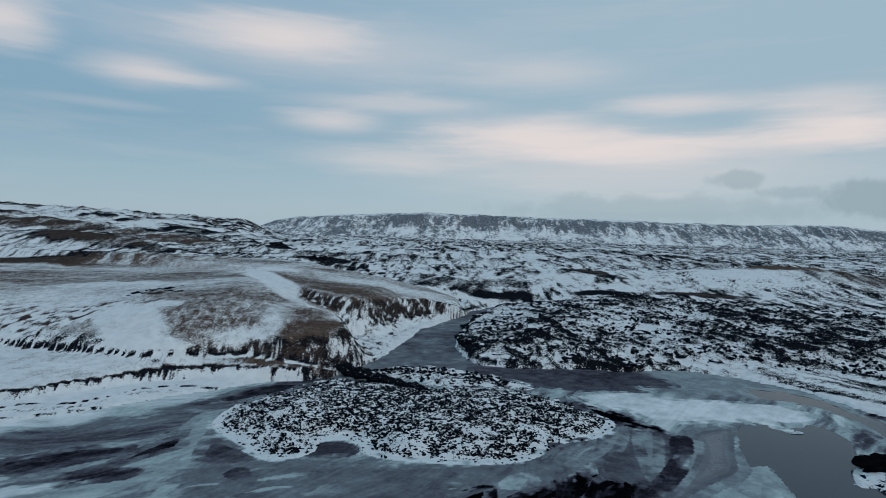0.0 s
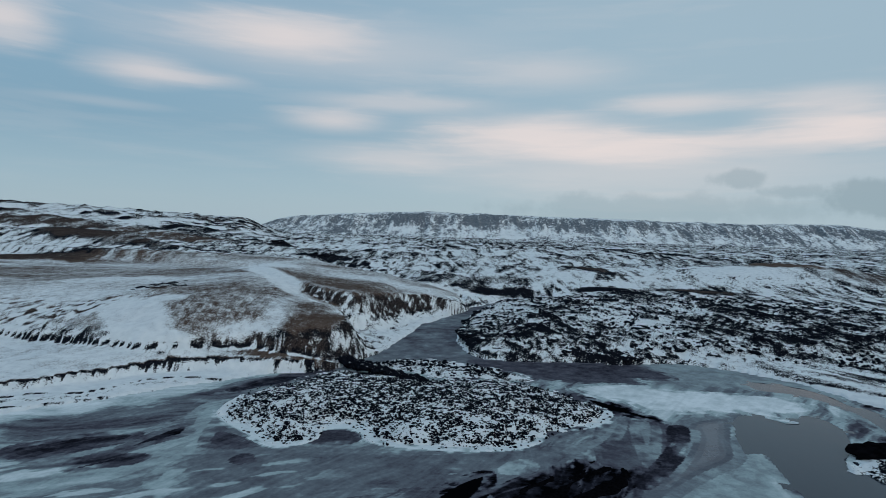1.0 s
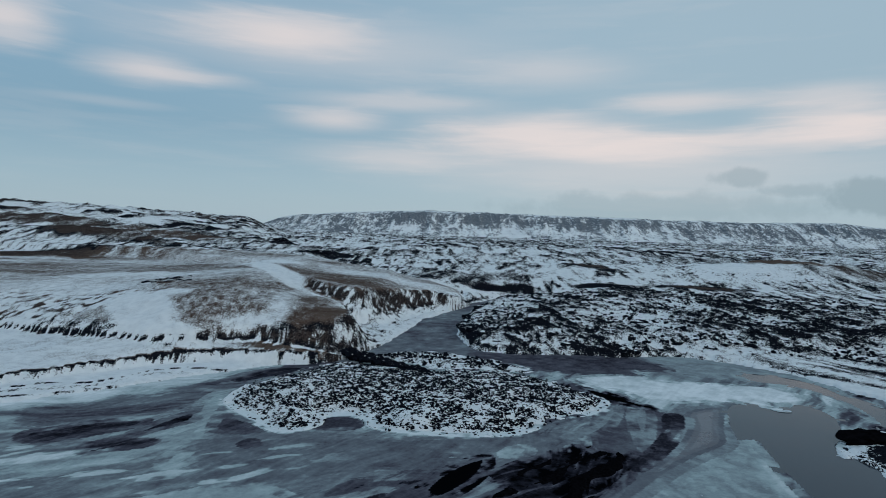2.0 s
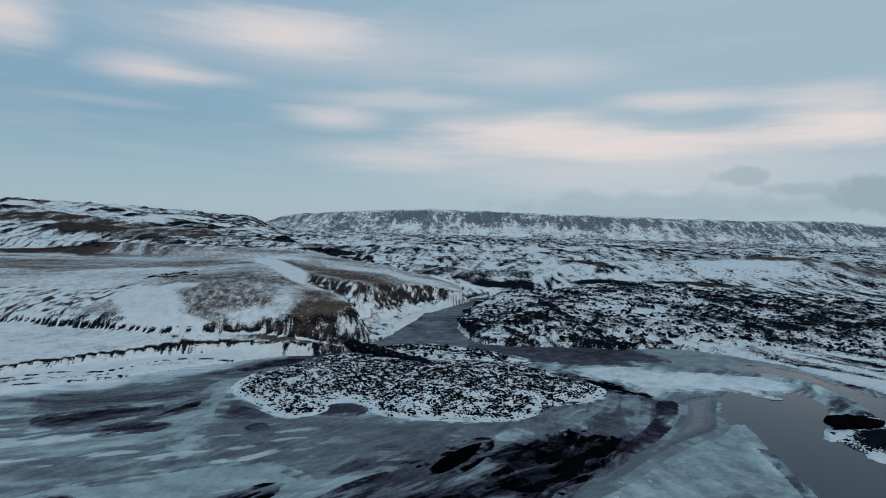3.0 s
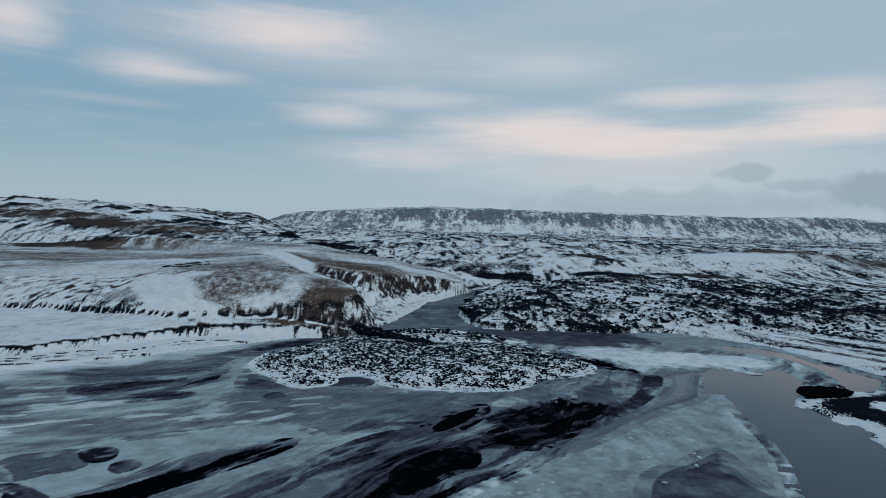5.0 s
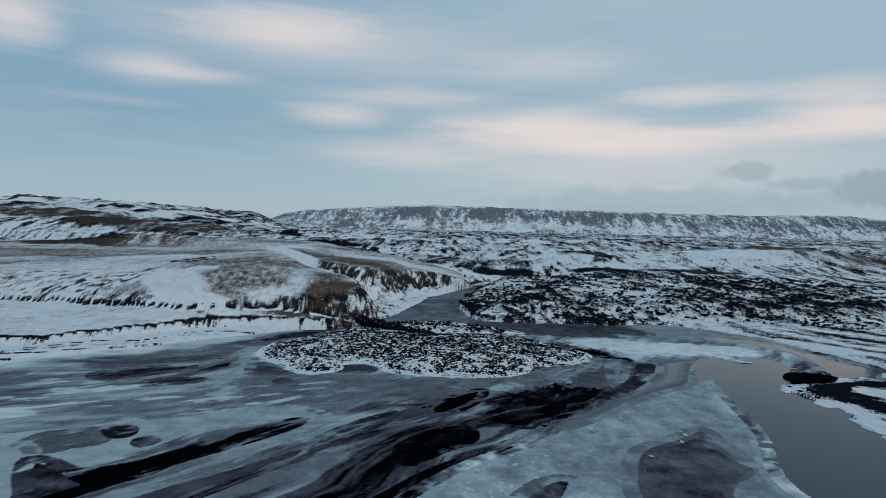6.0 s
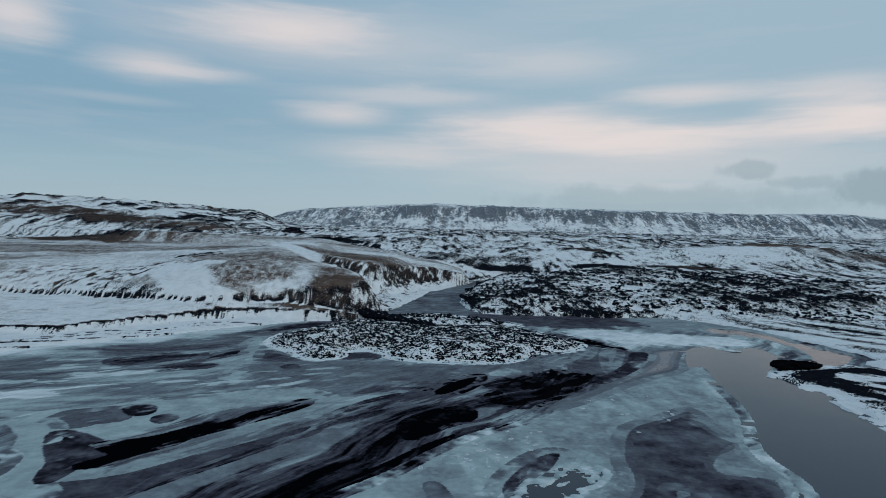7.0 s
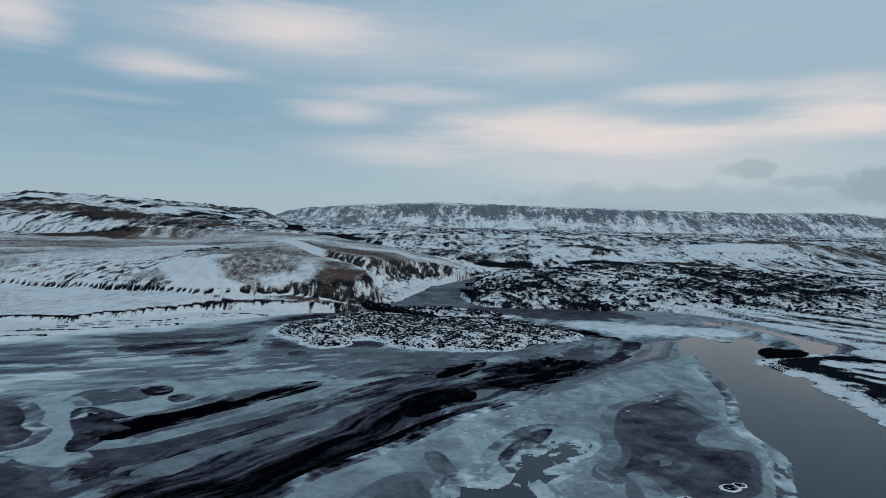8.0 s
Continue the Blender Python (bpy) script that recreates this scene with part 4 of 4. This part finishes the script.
    lay(EAST_BAY, 0.25, 0.4, 0.8, 0.1)
    shore = inside(RIVER, x, y, 25)
    frost += 0.30 * step(-shore + cloud * 7 + streak * 5, -8, 0) * (y < 142) * (x < -38)
    pool = np.maximum(inside(POOL, x, y, 12), inside(GLOW_POOL, x, y, 12)) + fbm(x / 3.2, y / 3.2, 4, 121) * 0.7
    hole = inside(SHEET_HOLE, x, y, 8) + fbm(x / 1.8, y / 1.8, 3, 122) * 1.5
    frost += 0.06 * np.exp(-((pool + 0.6) / 0.6) ** 2) + 0.22 * np.exp(-((hole + 0.5) / 0.6) ** 2)
    return frost, np.maximum(pool, hole)


ice_r = np.concatenate([np.arange(1, 82, 2.7), np.arange(82, 112, 0.16), np.arange(112, 152, 0.26), np.arange(152, 235, 0.45), np.arange(235, 420, 1.0)])
ice_t = np.radians(np.concatenate([np.arange(-60, -41, 1.0), np.arange(-41, 41.05, 0.095), np.arange(42, 61, 1.0)]))
rr, tt = np.meshgrid(ice_r, ice_t, indexing="ij")
rx, ry = HUB[0] + rr * np.sin(tt), HUB[1] + rr * np.cos(tt)
frost, open_water = (v.reshape(rx.shape) for v in frozen(rx.ravel(), ry.ravel()))
wet = inside(RIVER, rx.ravel(), ry.ravel(), 12).reshape(rx.shape) > -5
glaze = step(inside(GREY_NECK, rx.ravel(), ry.ravel(), 12), 0.5, 3.0).reshape(rx.shape)
ice_z = np.where(open_water > -0.10, np.interp(open_water, [-0.10, 0.15, 0.9], [0.045, 0.0, -0.15]), 0.05 + 0.05 * np.clip(frost, 0, 1))
tagged(sheet("river_ice", rx, ry, ice_z, wet & (open_water < 0.9) & (ry < 330), {"frost": frost, "glaze": glaze}, ICE), "grey river ice streaked with frost and drifted snow", "ice", kind="structure")


# ---- banks that stand out of the ice ----
def bank(name, plan, spacing, height, mat, label, category, extra):
    p = np.array(plan)
    lo, hi = p.min(0) - 3, p.max(0) + 3
    x, y = np.meshgrid(np.arange(lo[0], hi[0], spacing), np.arange(lo[1], hi[1], spacing), indexing="ij")
    d = inside(plan, x.ravel(), y.ravel(), 30).reshape(x.shape) + fbm(x / 3, y / 3, 4, 131) * 1.8
    z, cover, grass = extra(x, y, d)
    z = np.where(d > 0, z, -0.25) * step(d, -1.5, 1.0) - 0.3 * (1 - step(d, -1.5, 0.5)) + 0.02
    ob = sheet(name, x, y, z, d > -1.4, {"snow": cover, "grass": grass}, mat)
    return tagged(ob, label, category, kind="structure")


def island_land(x, y, d):
    z = 0.15 + 1.0 * step(d, 0, 6) + 0.9 * step(d, 4, 16) + 0.45 * fbm(x / 4, y / 4, 4, 141)
    cover = 0.72 + 0.95 * fbm(x / 0.7, y / 0.9, 3, 142, 0.65) + 0.35 * fbm(x / 7, y / 7, 2, 143) + 0.35 * (1 - step(d, 0.2, 1.8)) * (y < 118)
    return z, cover, x * 0


island = bank("river_island", ISLAND, 0.3, 2, LAND, "low snowy island of black lava rubble in river ice", "island", island_land)
bank("gravel_bank", BACK_BAR, 0.35, 1, LAND, "low gravel bank with thin snow behind the island", "gravel bank", lambda x, y, d: (0.1 + 0.3 * step(d, 0, 3) + 0.2 * fbm(x / 3, y / 3, 3, 151), 0.62 + 0.6 * fbm(x / 2, y / 2.5, 3, 152), x * 0))


def sand_land(x, y, d):
    wx, wy = x + 3 * fbm(x / 9, y / 9, 3, 162), y + 3 * fbm(x / 9, y / 9, 3, 163)
    across, along = 0.83 * wx - 0.56 * wy, 0.56 * wx + 0.83 * wy
    z = -0.03 + 0.12 * step(d, 0, 5) + 0.75 * fbm(across / 1.5, along / 11, 4, 161)
    return z, x * 0, x * 0


bank("black_sand_bar", BLACK_BAR, 0.3, 1, SAND, "wet black sand bar in furrowed ridges", "sand bar", sand_land)


def outcrop_land(x, y, d):
    z = 0.2 + 0.7 * step(d, 0, 6) + 0.5 * fbm(x / 5, y / 5, 4, 171)
    band = np.exp(-((d - 7.5) / 2.6) ** 2)
    cover = 0.52 + 1.1 * fbm((x - y) / 9, (x + y) / 4, 4, 172) - 0.62 * band * (y < 94) + 0.5 * (1 - step(d, 1.5, 4))
    return z, cover, x * 0


bank("rocky_point", OUTCROP, 0.4, 1, LAND, "snowy rocky point with a black lava head", "point", outcrop_land)


# ---- table mountain ----
def mountain():
    x, v = np.meshgrid(np.linspace(-1150, 3000, 900), np.linspace(0, 1, 90), indexing="ij")
    top = np.interp(x, [-1150, -905, -850, -800, -700, -517, -72, 317, 734, 1152, 1430, 1875, 2176, 3000], [10, 13, 58, 80, 95, 113, 135, 129, 126, 122, 120, 132, 109, 90]) + 5 * fbm(x / 90, v * 4, 4, 201)
    foot = 12.0
    spur = ridged(x / 95, v * 1.2, 4, 202) - 0.5
    gully = ridged(x / 34, v * 0.8, 3, 203) - 0.5
    profile = np.interp(v, [0, 0.1, 0.42, 0.58, 0.72, 0.84, 1.0], [-0.04, 0.02, 0.38, 0.62, 0.88, 0.97, 1.0])
    carve = np.interp(v, [0, 0.2, 0.5, 0.75, 0.9, 1], [0, 0.4, 1, 0.8, 0.25, 0.1])
    y = 2560 + 360 * v - carve * (70 * spur + 34 * gully) + 25 * fbm(x / 300, v, 2, 205)
    z = foot + (top - foot) * profile + carve * 5 * gully + 6 * step(v, 0.8, 0.9) * fbm(x / 28, v * 20, 3, 206)
    steep = np.interp(v, [0, 0.12, 0.3, 0.45, 0.6, 0.75, 0.85, 1], [0.50, 0.64, 0.62, 0.50, 0.30, 0.34, 0.62, 0.66])
    cover = steep + 0.55 * gully * np.interp(v, [0, 0.3, 0.8, 1], [0.3, 1, 0.8, 0.2]) + 0.5 * fbm(x / 160, v * 3, 3, 207) + 0.45 * fbm(x / 22, v * 9, 3, 208) + 0.55 * fbm(x / 7, v * 16, 4, 209, 0.65) - 0.06
    return sheet("table_mountain", x, y, z, None, {"snow": cover, "grass": x * 0}, HAZED_CLIFFS)


tagged(mountain(), "long flat-topped mountain with dark cliffs and snowy gullies", "mountain", kind="structure")


# ---- lava rocks ----
def rock_shape(seed, level):
    bm = bmesh.new()
    bmesh.ops.create_icosphere(bm, subdivisions=level, radius=1.0)
    off = Vector((seed * 3.1, seed * 1.7, seed * 0.9))
    for v in bm.verts:
        n = noise.noise(v.co * 1.1 + off) * 0.6 + noise.noise(v.co * 2.7 + off) * 0.4 + noise.noise(v.co * 6.0 + off) * 0.22
        v.co *= 1.0 + n
        v.co.z *= 0.72
    bm.verts.index_update()
    pts = np.array([v.co for v in bm.verts])
    tris = np.array([[v.index for v in f.verts] for f in bm.faces])
    bm.free()
    return pts, tris


def scatter(name, places, sizes, level, mat, label, category):
    """Many rocks in one mesh, too many to count."""
    rng = np.random.default_rng(len(places))
    shapes = [rock_shape(k, level) for k in range(12)]
    all_p, all_t, count = [], [], 0
    for (x, y, z), s in zip(places, sizes):
        pts, tris = shapes[rng.integers(12)]
        a = rng.uniform(0, 6.283)
        c, n = math.cos(a), math.sin(a)
        q = pts * s * rng.uniform(0.75, 1.25, 3)
        q = np.stack([q[:, 0] * c - q[:, 1] * n + x, q[:, 0] * n + q[:, 1] * c + y, q[:, 2] + z + 0.12 * s], 1)
        all_p.append(q)
        all_t.append(tris + count)
        count += len(pts)
    p, t = np.concatenate(all_p), np.concatenate(all_t)
    me = bpy.data.meshes.new(name)
    me.vertices.add(len(p))
    me.vertices.foreach_set("co", p.astype(np.float32).ravel())
    me.loops.add(t.size)
    me.loops.foreach_set("vertex_index", t.ravel().astype(np.int32))
    me.polygons.add(len(t))
    me.polygons.foreach_set("loop_start", np.arange(0, t.size, 3, dtype=np.int32))
    me.update(calc_edges=True)
    me.materials.append(mat)
    return tagged(new(name, me), label, category, kind="stuff")


rng = np.random.default_rng(5)


def strewn(plan, n, margin, clump, seed):
    p = np.array(plan)
    x, y = rng.uniform(p[:, 0].min(), p[:, 0].max(), n), rng.uniform(p[:, 1].min(), p[:, 1].max(), n)
    d = inside(plan, x, y, 30)
    keep = (d > margin + rng.uniform(0, 2, n)) & (fbm(x / clump, y / clump, 3, seed) + rng.uniform(-0.25, 0.25, n) > -0.08)
    return x[keep], y[keep], d[keep]


ix, iy, idist = strewn(ISLAND, 47000, -0.2, 1.1, 301)
iz = 0.15 + 1.0 * step(idist, 0, 6) + 0.9 * step(idist, 4, 16) + 0.45 * fbm(ix / 4, iy / 4, 4, 141)
isize = 0.09 + 0.21 * rng.random(len(ix)) ** 2.0
order = np.argsort(iy)
near_rocks, ix, iy, iz = [(ix[k], iy[k], iz[k], isize[k]) for k in order[:300]], ix[order[300:]], iy[order[300:]], iz[order[300:]]
scatter("island_lava_rocks", np.stack([ix, iy, iz], 1), isize[order[300:]], 1, LAVA, "black lava rubble dusted with snow on the island", "rocks")

gx, gy, gd = strewn(BACK_BAR, 2600, 0.3, 3.0, 303)
scatter("gravel_bank_rocks", np.stack([gx, gy, 0.25 + 0.2 * step(gd, 0, 3) + gx * 0], 1), 0.14 + 0.4 * rng.random(len(gx)) ** 2.2, 1, LAVA, "black stones scattered over the thin snow of the gravel bank", "rocks")

FIELD = [(8, 178), (7, 205), (9, 236), (16, 268), (40, 295), (90, 310), (180, 300), (230, 250), (200, 170), (140, 140), (105, 158), (84, 168), (67, 169), (51, 164), (34, 166), (22, 166), (12, 171)]
fx, fy, fd = strewn(FIELD, 16000, 0.3, 5.0, 302)
fz, fsnow, fgrass = land(fx, fy)
ok = fz > 0.3
fx, fy, fz = fx[ok], fy[ok], fz[ok]
scatter("field_lava_rocks", np.stack([fx, fy, fz], 1), 0.20 + 0.60 * rng.random(len(fx)) ** 2.4, 1, LAVA, "black lava boulders and hummocks in patchy snow", "rocks")


# ---- single rocks and slabs ----
def rock_mesh(name, seed, level, mat, flat=1.0):
    pts, tris = rock_shape(seed, level)
    me = bpy.data.meshes.new(name)
    me.from_pydata([(x, y, z * flat) for x, y, z in pts], [], [tuple(t) for t in tris])
    me.materials.append(mat)
    return me


STONES = [rock_mesh("rock", 40 + k, 2, LAVA) for k in range(8)]


def stone(x, y, z, size, tall=1.0):
    """One rock of the shared shapes, sunk a little into its bed."""
    ob = new("rock", STONES[rng.integers(8)])
    ob.matrix_world = pose(x, y, z, rng.uniform(-14, 14), rng.uniform(-14, 14), rng.uniform(0, 360)) @ Matrix.Diagonal((size * rng.uniform(0.8, 1.3), size * rng.uniform(0.8, 1.2), size * tall * rng.uniform(0.8, 1.2), 1))
    return ob


def dyke():
    """The dark wall of blocks between the bluff and the island."""
    base = tagged(new("rock_dyke"), "low wall of black lava blocks running off the bluff", "rock wall")
    line = np.array([(-25.5, 150.5), (-21, 145), (-17.0, 141.7), (-10.0, 138.3), (-3.3, 132.7)])
    base.matrix_world = pose(-14, 141, 0)
    for s in np.linspace(0, 1, 125):
        k = min(int(s * 4), 3)
        a, b = line[k], line[k + 1]
        x, y = a + (b - a) * (s * 4 - k)
        ob = stone(x + rng.uniform(-0.9, 0.9), y + rng.uniform(-0.9, 0.9), 0.7 + 1.7 * math.sin(math.pi * min(0.9 * s + 0.25, 0.95)) * rng.uniform(0.4, 1), rng.uniform(0.7, 1.35), 0.9)
        ob.parent = base
        ob.matrix_parent_inverse = base.matrix_world.inverted()


dyke()
for x, y, z, s in near_rocks:
    stone(x, y, z + 0.1 * s, s).parent = island


def boulder(name, x, y, z, size, wide, tall, turn, label, seed, level=3, cap=0.0, collar=0.0, mat=LAVA):
    """A single lava rock on its own ground."""
    ob = tagged(new(name), label, "rock")
    ob.matrix_world = pose(x, y, z, 0, 0, turn)
    shape = Matrix.Diagonal((size * wide, size, size * tall, 1))
    body = new("stone", rock_mesh("stone", seed, level, mat))
    body.parent, body.matrix_basis = ob, shape
    pts, tris = rock_shape(seed, level)
    if cap:
        faces = [t for t in tris if min(pts[k][2] for k in t) > cap]
        used = sorted({int(k) for t in faces for k in t})
        index = {k: n for n, k in enumerate(used)}
        me = bpy.data.meshes.new("snow_cap")
        top = [tuple(pts[k] * 1.012 + np.array((0, 0, 0.035))) for k in used]
        me.from_pydata(top + [tuple(pts[k] * 0.97) for k in used], [], [tuple(index[int(k)] for k in t) for t in faces] + [tuple(index[int(k)] + len(used) for k in reversed(t)) for t in faces])
        me.materials.append(CAP)
        part = tagged(new("snow_cap", me), "thin cap of wind-packed snow")
        part.parent, part.matrix_basis = ob, shape
    if collar:
        ring = [(1.02, 0.0), (1.28, 0.10), (1.5, 0.05), (1.75, -0.06)]
        verts, faces, n = [], [], 28
        for k in range(n):
            a = 2 * math.pi * k / n
            s = 1 + 0.18 * noise.noise((math.cos(a) * 1.7, math.sin(a) * 1.7, seed))
            verts += [(math.cos(a) * r * s * size * wide, math.sin(a) * r * s * size, h * collar) for r, h in ring]
        for k in range(n):
            for m in range(3):
                p, q = k * 4 + m, (k + 1) % n * 4 + m
                faces.append((p, p + 1, q + 1, q))
        me = bpy.data.meshes.new("snow_collar")
        me.from_pydata(verts, [], faces)
        me.polygons.foreach_set("use_smooth", [True] * len(faces))
        me.materials.append(CAP)
        tagged(new("snow_collar", me), "low collar of drifted snow").parent = ob
    return ob


boulder("lava_outcrop", 73.2, 96.6, 0.3, 3.2, 1.5, 0.62, 12, "rounded black lava outcrop at the edge of snowy ice", 61, 3, mat=SAND)
boulder("lava_boulder", 66.6, 88.6, 0.1, 0.7, 1.0, 0.8, 40, "small black boulder ringed by a collar of snow", 62, 3, 0.0, 1.0)
for x, y, size in ((31.0, 29.6, 0.55), (32.3, 30.3, 0.4), (25.2, 26.2, 0.6), (64.9, 52.9, 1.1), (66.6, 51.2, 0.8)):
    tagged(boulder("lava_boulder", x, y, 0.08, size, 1.3, 0.6, 30 * size, "small black lava rock frozen into the ice", 63 + int(size * 10), 2, 0.0, 0.8), group="rocks frozen into the ice")
BANK_ROCKS = ((51.5, 163.8, 2.6), (54.5, 164.6, 2.0), (63.5, 168.2, 2.2), (79, 170, 2.5), (84, 172, 1.8), (91, 172, 2.6), (104, 176, 2.2), (8.5, 186, 2.8), (7.5, 196, 2.6), (7.2, 206, 2.9), (8.6, 216, 2.4), (9.6, 228, 3.0), (12, 176, 2.4), (16, 170, 2.0), (24, 167, 2.2), (36, 168, 1.9), (43, 166, 1.7), (70, 173, 1.8), (33, 176, 2.4), (58, 178, 2.3), (46, 182, 2.6), (22, 180, 2.2), (15, 246, 3.0), (20, 262, 3.0), (34, 284, 3.4), (47, 292, 3.2), (28, 296, 3.0))
for k, (x, y, size) in enumerate(BANK_ROCKS):
    z = float(land(np.array([x]), np.array([y]))[0][0])
    tagged(boulder("lava_boulder", x, y, max(z, 0.1) - 0.25, size * 0.72, rng.uniform(0.9, 1.4), rng.uniform(0.45, 0.65), rng.uniform(0, 360), "dark lava hummock with thin snow on the river bank", 70 + k % 9, 3, 0.5 + 0.12 * (k % 3)), group="lava hummocks along the bank")


def rock_outcrop(label, places, size):
    """Bare rocks that break through the turf on a crest."""
    base = tagged(new("rock_outcrop"), label, "outcrop")
    cx, cy = sum(p[0] for p in places) / len(places), sum(p[1] for p in places) / len(places)
    base.matrix_world = pose(cx, cy, float(land(np.array([cx]), np.array([cy]))[0][0]))
    for x, y in places:
        z = float(land(np.array([x]), np.array([y]))[0][0])
        ob = stone(x, y, z - 0.15 * size, size * rng.uniform(0.6, 1.3), 0.45)
        ob.parent = base
        ob.matrix_parent_inverse = base.matrix_world.inverted()


rock_outcrop("dark bare rocks breaking through the grass of the knoll", [(-95, 187), (-93, 191), (-91, 189), (-92, 195), (-89, 196), (-88, 191), (-86, 188), (-91, 184), (-84, 186), (-95, 182), (-81, 183), (-87, 201)], 1.3)
rock_outcrop("black lava knob standing out of the snowy plain", [(-93, 421), (-88, 418), (-83, 419), (-78, 421), (-98, 422), (-86, 424), (-91, 425)], 3.2)
rock_outcrop("black lava knob far off on the snowy plain", [(-170, 600), (-164, 598), (-159, 600), (-166, 606), (-175, 603)], 3.8)


def slab(x, y, size, turn, tilt, label="thin broken slab of frosted ice on the sheet"):
    """A broken plate of ice."""
    bm = bmesh.new()
    n = int(rng.integers(5, 8))
    ring = []
    for k in range(n):
        a = 2 * math.pi * k / n + rng.uniform(-0.3, 0.3)
        r = size * rng.uniform(0.6, 1.15)
        ring.append((r * math.cos(a), r * math.sin(a) * 0.6))
    low = [bm.verts.new((px, py, 0)) for px, py in ring]
    high = [bm.verts.new((px * 0.97, py * 0.97, 0.10)) for px, py in ring]
    bm.faces.new(high)
    bm.faces.new(list(reversed(low)))
    for k in range(n):
        bm.faces.new((low[k], low[(k + 1) % n], high[(k + 1) % n], high[k]))
    me = bpy.data.meshes.new("ice_floe")
    bm.to_mesh(me)
    bm.free()
    me.materials.append(SLAB)
    ob = new("ice_floe", me)
    ob.matrix_world = pose(x, y, 0.06, tilt, 0, turn)
    return tagged(ob, label, "ice slab", group="broken slabs on the ice sheet")


placed = 0
while placed < 34:
    cx, cy = (9, 44) if placed % 3 else (27, 66)
    sx, sy = cx + rng.normal(0, 4.5), cy + rng.normal(0, 5.5)
    if inside(RIGHT_SHEET, np.array([sx]), np.array([sy]), 8)[0] < 1 or inside(SHEET_HOLE, np.array([sx]), np.array([sy]), 8)[0] > -1.5 or inside(SHEET_GREY, np.array([sx]), np.array([sy]), 8)[0] > -0.5:
        continue
    slab(sx, sy, rng.uniform(0.25, 0.7), rng.uniform(0, 360), rng.uniform(-9, 9))
    placed += 1
floe = slab(68.9, 113.5, 1.7, 20, 0, "rounded white ice floe adrift in the dark pool")
tagged(floe, category="ice floe", group="floes in the pool")
